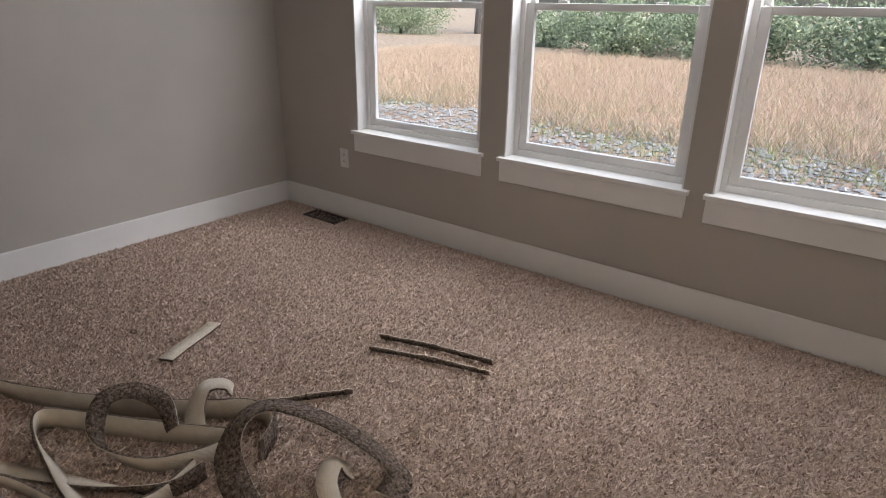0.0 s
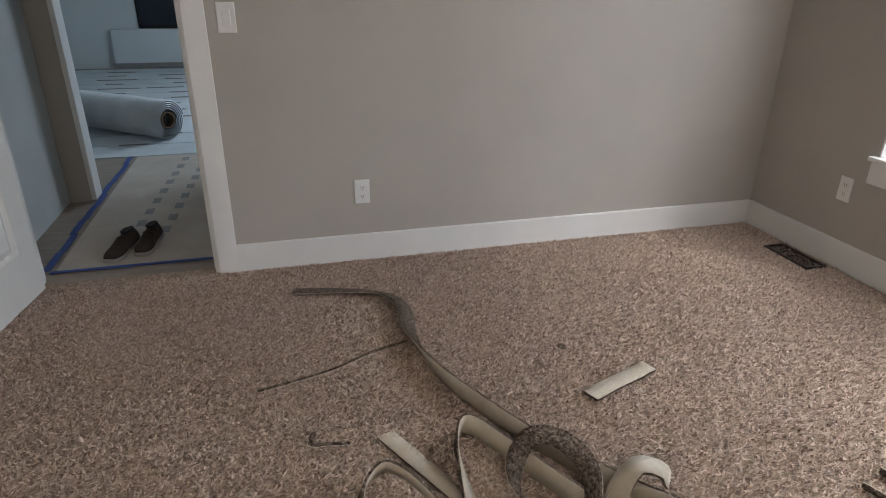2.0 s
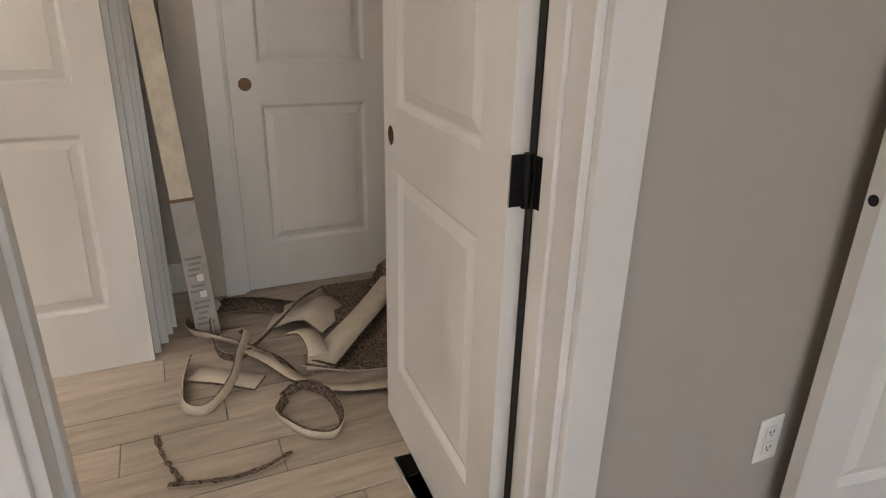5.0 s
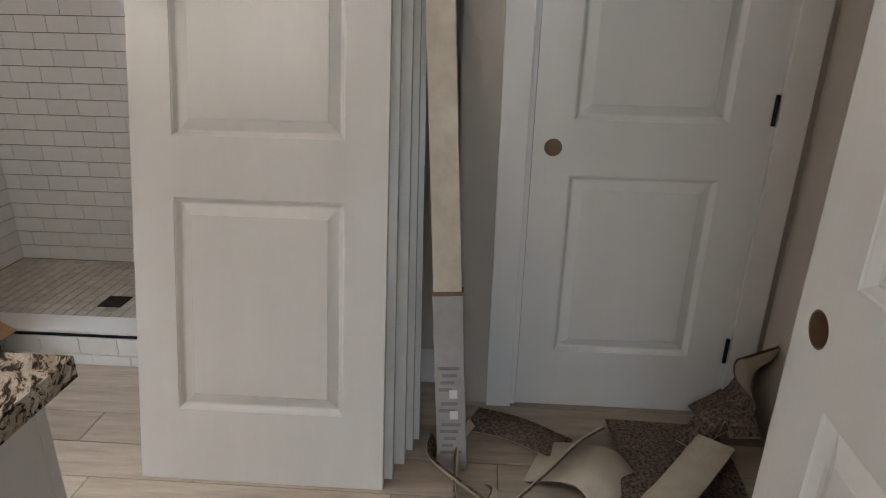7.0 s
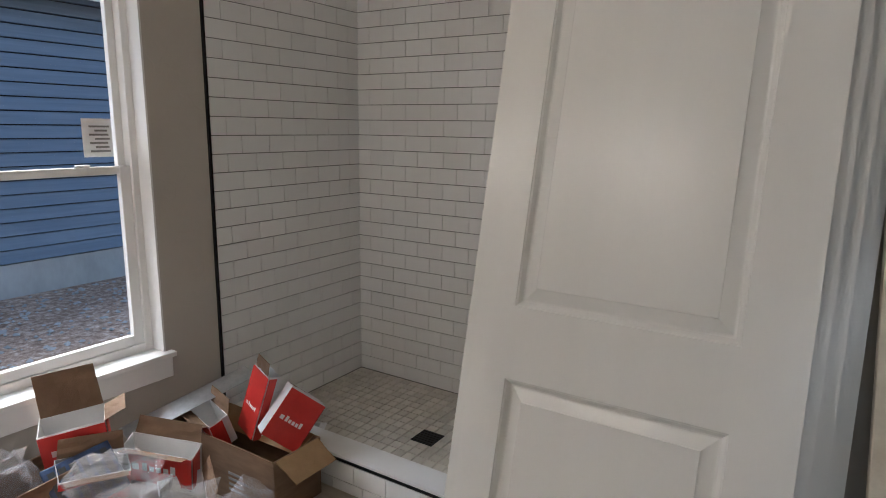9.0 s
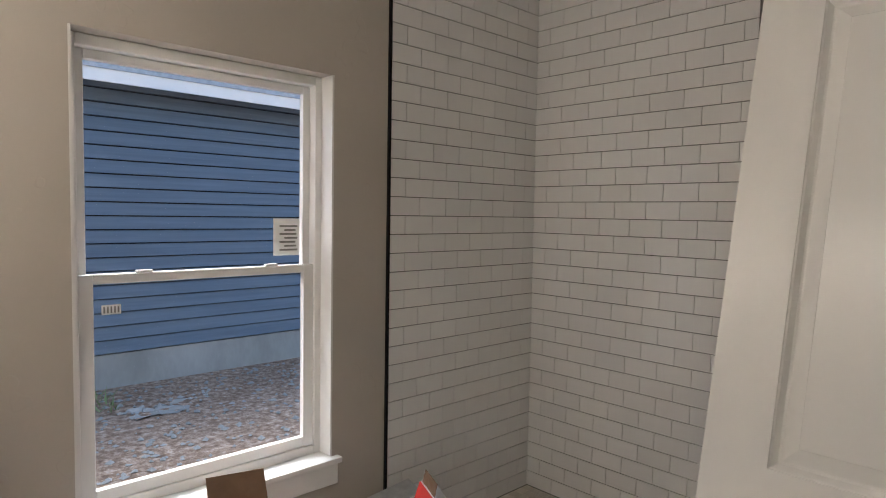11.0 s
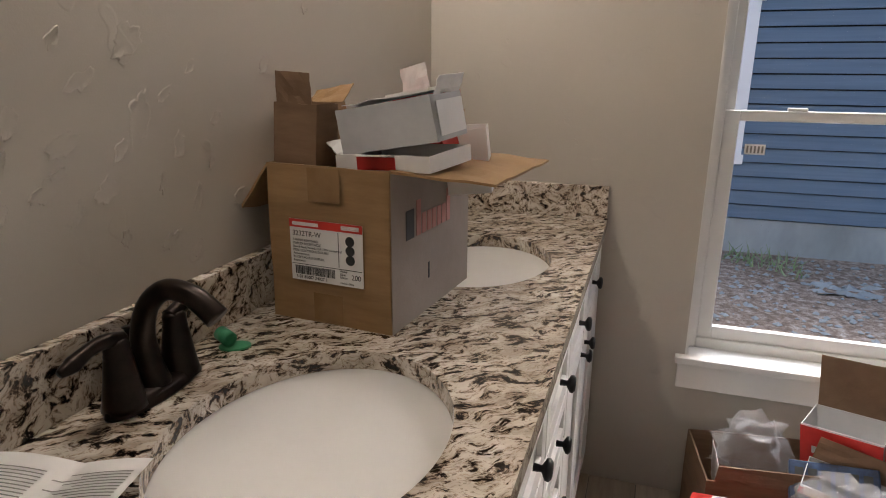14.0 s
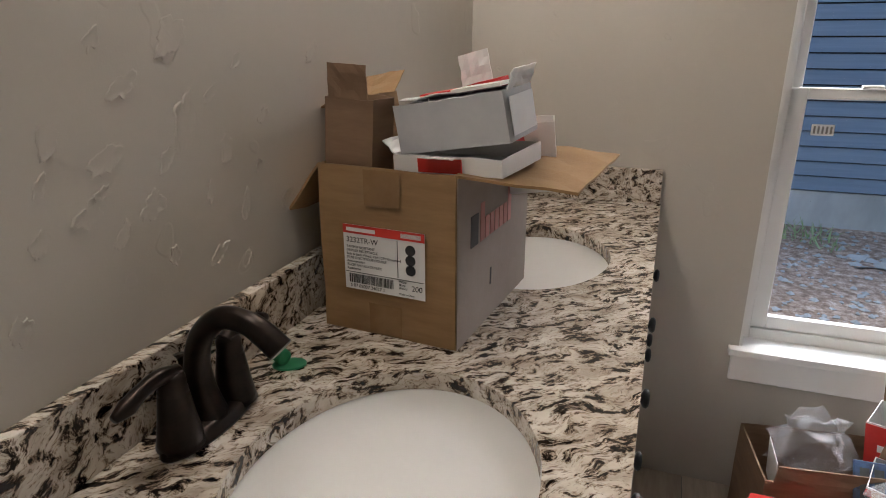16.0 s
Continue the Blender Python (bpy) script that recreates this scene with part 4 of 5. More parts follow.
ribbon("carpet_strip", CUT, [(2.05, -2.42, 0.0, 0), (2.08, -2.34, 0.07, 0), (2.14, -2.31, 0.09, 0), (2.18, -2.33, 0.04, 0)], 0.06)
SHIFT = (0.012, -0.010)
ribbon("carpet_scrap", "short flat carpet scrap lying with its cream backing up", [(2.495, -1.205, 0.013, 0), (2.40, -1.24, 0.012, 0), (2.30, -1.275, 0.012, 0), (2.205, -1.315, 0.013, 0)], 0.062, flip=False)
for a, b in (((2.757, -1.872), (2.907, -2.349)), ((2.855, -1.84), (2.978, -2.317)), ((2.235, -1.83), (2.505, -2.03))):
    mx, my = (a[0] + b[0]) / 2 + 0.012, (a[1] + b[1]) / 2
    ribbon("carpet_sliver", "thin dark carpet sliver lying on the carpet", [(*a, 0.008, 60), (mx, my, 0.007, 70), (*b, 0.008, 60)], 0.024, rough_edge=0.008)
ribbon("carpet_sliver", "thin raised carpet seam thread", [(1.115, -1.012, 0.001, 20), (1.36, -0.95, 0.001, 30), (1.52, -0.87, 0.001, 20), (1.676, -0.82, 0.001, 20)], 0.012, rough_edge=0.008, flip=True)
ribbon("carpet_sliver", "small hooked carpet scrap", [(1.285, -1.27, 0.001, 20), (1.275, -1.325, 0.001, 30), (1.33, -1.335, 0.001, 30), (1.39, -1.345, 0.001, 20)], 0.014, rough_edge=0.008, flip=True)
bm = bmesh.new()
bmesh.ops.create_icosphere(bm, subdivisions=2, radius=0.014)
for v in bm.verts:
    v.co = Vector((2.258, -1.012, 0.012)) + Vector((v.co.x * 1.3, v.co.y, v.co.z * 0.7)) * (1 + 0.5 * noise.noise(v.co * 80))
tagged(part("carpet_fluff", bm, "pile"), "small dark tuft of carpet fluff", "carpet scrap")

SHIFT = (0.0, 0.0)
BC = "carpet off-cut tossed on the bath floor in front of the closet"
ribbon("carpet_strip", BC, [(-1.86, -1.90, 0.0, 0), (-1.80, -1.76, 0.010, 3), (-1.71, -1.60, 0.0, 5)], 0.13, flip=True)
ribbon("carpet_piece", "large brown carpet piece lying pile up before the closet", [(-1.88, -1.26, 0.004, 0), (-1.62, -1.27, 0.016, 3), (-1.38, -1.31, 0.010, 4), (-1.12, -1.38, 0.0, 0)], 0.36, flip=True)
ribbon("carpet_piece", "brown carpet piece standing up against the corner", [(-1.86, -1.14, 0.02, 12), (-1.87, -1.04, 0.10, 12), (-1.87, -0.99, 0.22, 8), (-1.84, -0.965, 0.33, 4)], 0.26, flip=True)
ribbon("carpet_strip", "wide cream-backed carpet strip lying face down", [(-1.20, -1.60, 0.035, 0), (-1.34, -1.46, 0.055, 3), (-1.50, -1.31, 0.065, 5), (-1.68, -1.15, 0.09, 4)], 0.115)
ribbon("carpet_strip", "short carpet curl rolled over on the large piece", [(-1.70, -1.22, 0.05, 0), (-1.76, -1.14, 0.12, 0), (-1.74, -1.08, 0.155, 0), (-1.67, -1.07, 0.12, 0)], 0.09, flip=True)
ribbon("carpet_piece", "cream-backed carpet scrap bent upward", [(-1.66, -1.70, 0.0, 0), (-1.62, -1.61, 0.035, 0), (-1.56, -1.53, 0.06, -4), (-1.50, -1.47, 0.02, 0)], 0.20)
ribbon("carpet_strip", BC, [(-1.40, -1.66, 0.06, 10), (-1.34, -1.62, 0.08, 10), (-1.26, -1.60, 0.05, 5), (-1.20, -1.62, 0.0, 0)], 0.07)
ribbon("carpet_strip", "narrow off-cut looped up on edge with cream backing", [(-1.72, -1.90, 0.075, 60), (-1.66, -1.93, 0.06, 70), (-1.55, -1.94, 0.025, 80), (-1.43, -1.93, 0.0, 80), (-1.37, -1.87, 0.005, 75), (-1.42, -1.80, 0.02, 60), (-1.53, -1.69, 0.045, 55), (-1.66, -1.58, 0.06, 50), (-1.78, -1.48, 0.04, 40)], 0.034)
ribbon("carpet_strip", "narrow off-cut arched over the others, cream side out", [(-1.46, -1.84, 0.06, 40), (-1.40, -1.83, 0.085, 50), (-1.30, -1.87, 0.06, 60), (-1.20, -1.91, 0.02, 70), (-1.09, -2.00, 0.0, 75), (-1.13, -2.07, 0.0, 75), (-1.27, -2.07, 0.0, 70), (-1.42, -2.04, 0.01, 70)], 0.032)
ribbon("carpet_strip", BC, [(-1.72, -2.02, 0.0, 50), (-1.60, -2.02, 0.02, 60), (-1.50, -1.94, 0.03, 60), (-1.42, -1.84, 0.02, 50), (-1.30, -1.75, 0.02, 40), (-1.18, -1.70, 0.0, 30)], 0.042, flip=True)
ribbon("carpet_strip", "long cream-backed off-cut across the tile floor", [(-1.38, -1.84, 0.03, 15), (-1.26, -1.77, 0.035, 12), (-1.13, -1.69, 0.02, 12), (-1.04, -1.56, 0.01, 8), (-0.98, -1.40, 0.03, 0)], 0.052)
ribbon("carpet_strip", BC, [(-1.20, -1.66, 0.02, 30), (-1.10, -1.52, 0.02, 40), (-1.06, -1.38, 0.03, 30)], 0.05, flip=True)
ribbon("carpet_strip", "narrow white-backed off-cut curled into a ring", [(-1.04, -1.76, 0.01, 70), (-0.98, -1.80, 0, 75), (-0.90, -1.77, 0, 80), (-0.83, -1.72, 0, 80), (-0.81, -1.65, 0.0, 75), (-0.88, -1.61, 0.01, 70), (-1.00, -1.63, 0.025, 65), (-1.08, -1.70, 0.02, 60), (-1.06, -1.77, 0.0, 60)], 0.034, flip=True)
ribbon("carpet_piece", "flat grey-white wedge of carpet backing on the tile floor", [(-1.33, -2.03, 0.008, 0), (-1.27, -1.94, 0.014, 0), (-1.19, -1.82, 0.008, 0)], 0.085)
ribbon("carpet_sliver", "frayed dark purple-brown carpet thread on the tile floor", [(-0.78, -2.13, 0.001, 20), (-0.755, -2.05, 0.001, 30), (-0.74, -1.96, 0.001, 20), (-0.75, -1.87, 0.001, 25), (-0.785, -1.79, 0.001, 20)], 0.020, rough_edge=0.012, flip=True)
ribbon("carpet_sliver", "frayed dark carpet thread on the tile floor", [(-1.02, -2.16, 0.001, 20), (-0.90, -2.14, 0.001, 30), (-0.79, -2.10, 0.001, 20)], 0.014, rough_edge=0.01, flip=True)


# ---- hall things ----
def shoe(m, label):
    s = thing("shoe", label, "shoe", "pair of shoes", at=m)
    prof = [(-0.135, 0.030, 0.075), (-0.10, 0.036, 0.085), (-0.04, 0.036, 0.085), (0.02, 0.040, 0.070), (0.07, 0.046, 0.052), (0.115, 0.042, 0.042), (0.145, 0.024, 0.030)]
    for nm, mat, z0, f in (("sole", "sole", 0.0, 1.06), ("upper", "shoe", 0.018, 1.0)):
        bm = bmesh.new()
        rings = []
        for x, w, h in smooth_path(prof, 4):
            hh = 0.018 if nm == "sole" else h
            rings.append([bm.verts.new((x * f, w * f * math.cos(a), z0 + max(0, math.sin(a)) * (hh - z0 if nm == "upper" else hh))) for a in (math.pi * k / 10 for k in range(11))])
        for a, b in zip(rings, rings[1:]):
            for k in range(10):
                bm.faces.new((a[k], b[k], b[k + 1], a[k + 1]))
            bm.faces.new((a[0], a[10], b[10], b[0]))
        bm.faces.new(rings[0])
        bm.faces.new(rings[-1][::-1])
        part(nm, bm, mat, s, "", True)
    part("shoe_opening", lathe([(0.001, 0.078), (0.026, 0.079), (0.028, 0.084), (0.001, 0.080)], 16, (1.9, 1.0)), "void", s, "dark foot opening", True, pose(-0.075, 0, 0.004))
    for k in range(3):
        part("lace", tube([(0.0 + 0.022 * k, -0.028, 0.066 - 0.007 * k), (0.004 + 0.022 * k, 0, 0.080 - 0.010 * k), (0.0 + 0.022 * k, 0.028, 0.066 - 0.007 * k)], [0.003, 0.003], 6, 4), "shoe", s)
    return s


shoe(pose(0.435, 0.40, -0.005, 0, 0, 255), "dark brown low shoe standing on floor paper")
shoe(pose(0.555, 0.455, -0.005, 0, 0, 262), "dark brown low shoe standing on floor paper")

rl = thing("flooring_roll", "thick grey roll of vinyl sheeting lying on the floor", "roll", at=Matrix.Translation((0.36, 2.86, 0.168)) @ pose(0, 0, 0, -90, 0, 50))
bm = bmesh.new()
pts = []
for k in range(150):
    a = k * 0.21
    r = 0.080 + 0.085 * k / 150
    pts.append((r * math.cos(a), r * math.sin(a)))
rows_ = [[bm.verts.new((x * s, y * s, z)) for x, y in pts] for z in (0, 1.9) for s in (1, 1.045)]
for a, b in ((0, 2), (1, 3), (0, 1), (2, 3)):
    for k in range(149):
        bm.faces.new((rows_[a][k], rows_[a][k + 1], rows_[b][k + 1], rows_[b][k]))
part("sheet", bm, "rollgrey", rl, "", True)
part("core", lathe([(0.060, 0.005), (0.070, 0.005), (0.070, 1.89), (0.060, 1.89)], 24, (1, 1), False), "cardboard_dark", rl, "dark hollow cardboard core")
part("core_inside", cyl(pose(0, 0, 0.05), 0.0595, 0.0595, 1.8), "void", rl)
fp = thing("fireplace", "black glass fireplace insert in a pale wall surround", "fireplace")
part("insert", box(-0.62, 0.62, 7.86, 7.899, 0.60, 1.25, 0.01), "darkglass", fp)
part("insert_frame", box(-0.66, 0.66, 7.875, 7.898, 0.56, 1.29, 0.01), "black", fp)
part("surround", box(-1.05, 1.4, 7.80, 7.874, 0.0, 0.555, 0.004), "hallwall", fp)
part("hearth_base", box(-1.08, 1.42, 7.78, 7.86, -0.004, 0.07, 0.004), "greyink", fp)


# ---- bath tile ----
def share(name, me, parent, m):
    ob = new(name, me)
    ob.parent = parent
    ob.matrix_local = m
    return ob


PW, PL = 0.153, 0.905
floor_bath = part("bath_floor", box(-2.10, -0.126, -4.35, -0.93, -0.0125, -0.004), "grout")
tagged(floor_bath, "wood-look porcelain plank tile floor", "floor", kind="structure")
tile_wall_a = part("shower_tile_bed_side", box(-3.045, -2.098, -4.350, -4.344, 0.0, ZC), "grout")
tile_wall_b = part("shower_tile_bed_back", box(-3.045, -3.039, -4.344, -2.86, 0.0, ZC), "grout")
shower_floor = part("shower_floor", box(-3.039, -2.20, -4.344, -2.86, -0.012, 0.028), "grout")
curb = part("shower_curb", box(-2.20, -2.088, -4.344, -2.86, -0.012, 0.135), "grout")
for o, lab, cat in ((tile_wall_a, "white glazed subway tile shower wall", "tiled wall"), (tile_wall_b, "white glazed subway tile shower wall", "tiled wall"), (shower_floor, "beige mosaic tile shower floor", "floor"), (curb, "white tiled shower curb", "curb")):
    tagged(o, lab, cat, kind="structure")
tt = part("tile_edge_trim", box(-2.106, -2.097, -4.349, -4.336, 0.0, ZC), "black")
tagged(tt, "black metal tile edge trim", "trim", kind="structure")
ct = thing("curb_trim", "white and black metal edge strips along the shower curb", "trim", kind="structure")
part("white_cap", box(-2.205, -2.083, -4.343, -2.86, 0.136, 0.150, 0.003), "trim", ct)
part("black_edge", box(-2.2, -2.0805, -4.343, -2.86, 0.126, 0.135), "black", ct)

# shower drain
dr = thing("shower_drain", "square black shower drain grate", "drain")
part("grate_frame", box(-2.615, -2.505, -3.615, -3.505, 0.0355, 0.039, 0.001), "black", dr)
for k in range(6):
    part("grate_bar", box(-2.61 + 0.0175 * k, -2.60 + 0.0175 * k, -3.61, -3.51, 0.039, 0.0415), "bronze", dr)


# ---- vanity ----
CT, CX, CY0, CY1 = 0.905, -0.712, -4.345, -2.405


def counter():
    bm = bmesh.new()
    seg = 64
    for y0, y1, cy in ((-3.42, CY1, -3.03), (CY0, -3.42, -3.80)):
        cx, rx, ry = -0.452, 0.170, 0.216
        x0, x1 = CX, -0.138
        rings = {"t": [], "b": [], "T": [], "B": []}
        for k in range(seg):
            a = 2 * math.pi * (k + 0.5) / seg
            c, s = math.cos(a), math.sin(a)
            e = (cx + rx * c, cy + ry * s)
            sc = min([((x1 if c > 0 else x0) - cx) / c if abs(c) > 1e-6 else 9, ((y1 if s > 0 else y0) - cy) / s if abs(s) > 1e-6 else 9])
            o = (cx + c * sc, cy + s * sc)
            rings["t"].append(bm.verts.new((*e, CT)))
            rings["b"].append(bm.verts.new((*e, CT - 0.03)))
            rings["T"].append(bm.verts.new((*o, CT)))
            rings["B"].append(bm.verts.new((*o, CT - 0.03)))
        corners = {}
        for k in range(seg):
            j = (k + 1) % seg
            for a, b, up in (("t", "T", True), ("b", "B", False)):
                q = [rings[a][k], rings[b][k], rings[b][j], rings[a][j]]
                bm.faces.new(q if up else q[::-1])
                p, r = rings[b][k].co, rings[b][j].co
                if abs(p.x - r.x) > 1e-6 and abs(p.y - r.y) > 1e-6:
                    cc = bm.verts.new((x0 if min(p.x, r.x) < x0 + 1e-4 else x1, y0 if min(p.y, r.y) < y0 + 1e-4 else y1, p.z))
                    corners[(k, b)] = cc
                    f = [rings[b][k], cc, rings[b][j]]
                    bm.faces.new(f if up else f[::-1])
            bm.faces.new((rings["t"][j], rings["b"][j], rings["b"][k], rings["t"][k]))
            if (k, "T") in corners:
                c1, c2 = corners[(k, "T")], corners[(k, "B")]
                bm.faces.new((rings["T"][k], rings["B"][k], c2, c1))
                bm.faces.new((c1, c2, rings["B"][j], rings["T"][j]))
            else:
                bm.faces.new((rings["T"][k], rings["B"][k], rings["B"][j], rings["T"][j]))
    bmesh.ops.remove_doubles(bm, verts=bm.verts, dist=1e-5)
    bmesh.ops.recalc_face_normals(bm, faces=bm.faces)
    return bm


top = thing("granite_countertop", "polished cream granite vanity top with black veins", "countertop")
part("slab", counter(), "granite", top)
part("backsplash", box(-0.158, -0.138, CY0, CY1, CT + 0.0005, CT + 0.1, 0.002), "granite", top)
part("side_splash", box(CX + 0.003, -0.159, CY0, CY0 + 0.02, CT + 0.0005, CT + 0.1, 0.002), "granite", top)
for cy in (-3.03, -3.80):
    s = thing("sink", "oval white undermount porcelain sink", "sink", "vanity sinks", at=pose(-0.452, cy, CT - 0.03))
    prof = [(1.06, -0.001), (1.0, -0.002), (0.985, -0.014), (0.955, -0.04), (0.89, -0.075), (0.78, -0.105), (0.62, -0.128), (0.44, -0.143), (0.26, -0.151), (0.12, -0.155), (0.06, -0.157)]
    bowl = lathe(prof, 72, (0.170, 0.216), False)
    for v in bowl.verts:
        v.co.x += 0.060 * (v.co.z / -0.157) ** 2
    part("bowl", bowl, "porcelain", s, "", True)
    part("drain", lathe([(0.001, -0.152), (0.024, -0.150), (0.027, -0.146), (0.02, -0.145), (0.001, -0.149)], 28), "bronze", s, "bronze sink drain", True, pose(0.060, 0, 0))


def vanity_cabinet():
    v = thing("vanity_cabinet", "white painted double vanity with shaker doors and drawers", "cabinet")
    part("body", box(-0.660, -0.139, CY0 + 0.002, CY1 - 0.025, 0.10, CT - 0.031, 0.001), "trim", v)
    part("toe_kick", box(-0.60, -0.139, CY0 + 0.002, CY1 - 0.025, 0.0, 0.099), "trim", v)
    part("face_frame", box(-0.678, -0.661, CY0 + 0.002, CY1 - 0.025, 0.10, CT - 0.032, 0.001), "trim", v)

    def front(y0, y1, z0, z1, knobs, name):
        d = part(name, box(-0.690, -0.679, y0, y1, z0, z1, 0.001), "trim", v)
        w = min(0.05, (z1 - z0) * 0.28)
        for nm, b in (("stile", (y0, y0 + w, z0, z1)), ("stile", (y1 - w, y1, z0, z1)), ("rail", (y0 + w, y1 - w, z0, z0 + w)), ("rail", (y0 + w, y1 - w, z1 - w, z1))):
            part(nm, box(-0.700, -0.6905, *b, 0.0015), "trim", d)
        for ky, kz in knobs:
            part("knob", lathe([(0.006, 0), (0.005, 0.012), (0.0155, 0.018), (0.0165, 0.023), (0.012, 0.027), (0.001, 0.028)], 20), "black", d, "round black knob", True, pose(-0.700, ky, kz, 0, -90, 0))
    z0, z1 = 0.125, CT - 0.055
    zd = 0.715
    front(-3.075, -2.46, zd + 0.005, z1, [(-2.77, 0.79)], "drawer")
    front(-3.315, -3.085, zd + 0.005, z1, [(-3.20, 0.79)], "drawer")
    front(-2.88, -2.46, z0, zd - 0.005, [(-2.84, 0.665)], "door")
    front(-3.315, -2.89, z0, zd - 0.005, [(-2.93, 0.665)], "door")
    for a, b, kz in ((zd + 0.005, z1, 0.79), (0.605, zd - 0.005, 0.665), (0.46, 0.595, 0.535), (z0, 0.45, 0.35)):
        front(-3.60, -3.325, a, b, [(-3.465, kz)], "drawer")
    front(-3.90, -3.61, zd + 0.005, z1, [(-3.76, 0.79)], "drawer")
    front(-4.22, -3.91, zd + 0.005, z1, [(-4.06, 0.79)], "drawer")
    front(-3.90, -3.61, z0, zd - 0.005, [(-3.865, 0.665)], "door")
    front(-4.22, -3.91, z0, zd - 0.005, [(-3.945, 0.665)], "door")
    part("scribe", box(-0.70, -0.679, CY0 + 0.002, -4.225, 0.1, CT - 0.032), "trim", v)


vanity_cabinet()


def faucet(cy):
    f = thing("faucet", "oil-rubbed bronze two-handle arched faucet", "faucet", "vanity faucets", at=pose(-0.212, cy, CT))
    part("base", lathe([(1.0, 0), (1.02, 0.004), (0.98, 0.011), (0.90, 0.016), (0.72, 0.019), (0.4, 0.020)], 44, (0.027, 0.079)), "bronze", f, "", True)
    part("spout", tube([(0, 0, 0.012), (0.007, 0, 0.05), (0.007, 0, 0.09), (-0.008, 0, 0.128), (-0.038, 0, 0.152), (-0.072, 0, 0.151), (-0.095, 0, 0.139), (-0.114, 0, 0.124)], [0.025, 0.0185, 0.0155, 0.0142, 0.0138, 0.0140, 0.0150, 0.0158], 20), "bronze", f, "", True)
    part("lift_rod", tube([(0.032, 0, 0.0), (0.032, 0, 0.075), (0.032, 0, 0.092)], [0.003, 0.003, 0.0075], 10), "bronze", f, "", True)
    for s in (-1, 1):
        h = part("handle_post", lathe([(0.028, 0.008), (0.0262, 0.016), (0.0215, 0.045), (0.0175, 0.074), (0.0165, 0.077), (0.0172, 0.0795), (0.0160, 0.082), (0.0160, 0.094), (0.0120, 0.100), (0.004, 0.102)], 28), "bronze", f, "", True, pose(0, 0.050 * s, 0))
        lever = tube([(0, -0.008 * s, 0.094), (0.0, 0.016 * s, 0.103), (0.0, 0.040 * s, 0.101), (0.0, 0.062 * s, 0.094), (0.0, 0.080 * s, 0.090)], [0.0120, 0.0095, 0.0085, 0.0105, 0.0050], 14)
        part("lever", lever, "bronze", h, "", True)


faucet(-3.03)
faucet(-3.80)


# ---- vanity lights ----
def vanity_light(cy):
    v = thing("vanity_light", "lit three-shade bronze bar light above the vanity", "wall light", "vanity lights")
    part("back_plate", box(-0.152, -0.138, cy - 0.27, cy + 0.27, 2.06, 2.13, 0.006), "bronze", v)
    for dy in (-0.21, 0, 0.21):
        a = part("arm", tube([(-0.15, cy + dy, 2.095), (-0.23, cy + dy, 2.11), (-0.25, cy + dy, 2.085)], [0.009, 0.009, 0.012], 10), "bronze", v, "", True)
        part("shade", lathe([(0.022, 0.135), (0.036, 0.13), (0.052, 0.06), (0.062, 0.0), (0.055, 0.004)], 28), "shade", a, "glowing frosted glass shade", True, pose(-0.25, cy + dy, 1.945))


vanity_light(-3.80)
vanity_light(-2.98)


# ---- cartons ----
def carton(name, label, m, w, d, h, mat, inside, flaps=(), th=0.004, bands=(), group="", cat="box"):
    """An open carton, foot centre at m, w along x, d along y, h high, with flaps (side, degrees, length, width share) hinged at the rim."""
    c = thing(name, label, cat, group, at=m)
    W, D = w / 2, d / 2
    for nm, b in (("front_panel", (-W, W, -D, -D + th, 0, h)), ("back_panel", (-W, W, D - th, D, 0, h)), ("side_panel", (-W, -W + th, -D + th, D - th, 0, h)), ("side_panel", (W - th, W, -D + th, D - th, 0, h)), ("bottom_panel", (-W + th, W - th, -D + th, D - th, 0, th))):
        bm = box(*b)
        bmesh.ops.subdivide_edges(bm, edges=bm.edges[:], cuts=3, use_grid_fill=True)
        for v in bm.verts:
            v.co += Vector((0.0025 * noise.noise(v.co * 9), 0.0025 * noise.noise(v.co * 9 + Vector((7, 1, 0))), 0.003 * noise.noise(v.co * 25) * (v.co.z / h)))
        part(nm, bm, mat, c)
    for side, deg, ln, share_ in flaps:
        hw = (W if side in "fb" else D) * share_
        bm = bmesh.new()
        bmesh.ops.create_grid(bm, x_segments=6, y_segments=4, size=1)
        for v in bm.verts:
            u = (v.co.y + 1) / 2
            v.co = Vector((v.co.x * hw * (1 - 0.04 * u), u * ln, 0.004 * noise.noise(Vector((v.co.x * 2, u * 3, deg)))))
        r = bmesh.ops.extrude_face_region(bm, geom=bm.faces[:])
        for v in r["geom"]:
            if isinstance(v, bmesh.types.BMVert):
                v.co.z -= th * 0.8
        z = {"f": 180, "b": 0, "l": 90, "r": -90}[side]
        off = {"f": (0, -D, h), "b": (0, D, h), "l": (-W, 0, h), "r": (W, 0, h)}[side]
        part("flap", bm, inside, c, "", False, Matrix.Translation(off) @ pose(0, 0, 0, 0, 0, z) @ pose(0, 0, 0, deg, 0, 0))
    for b, mt in bands:
        part("printed_band", box(*b), mt, c)
    return c


def text(body, size, m, mat, parent, name="print"):
    cu = bpy.data.curves.new(name, "FONT")
    cu.body, cu.size, cu.extrude = body, size, 0.0002
    ob = new(name + "_text", cu)
    me = bpy.data.meshes.new_from_object(ob.evaluated_get(bpy.context.evaluated_depsgraph_get()))
    bpy.data.objects.remove(ob)
    me.materials.clear()
    me.materials.append(M[mat])
    o = new(name, me)
    o.parent = parent
    o.matrix_local = m
    return o


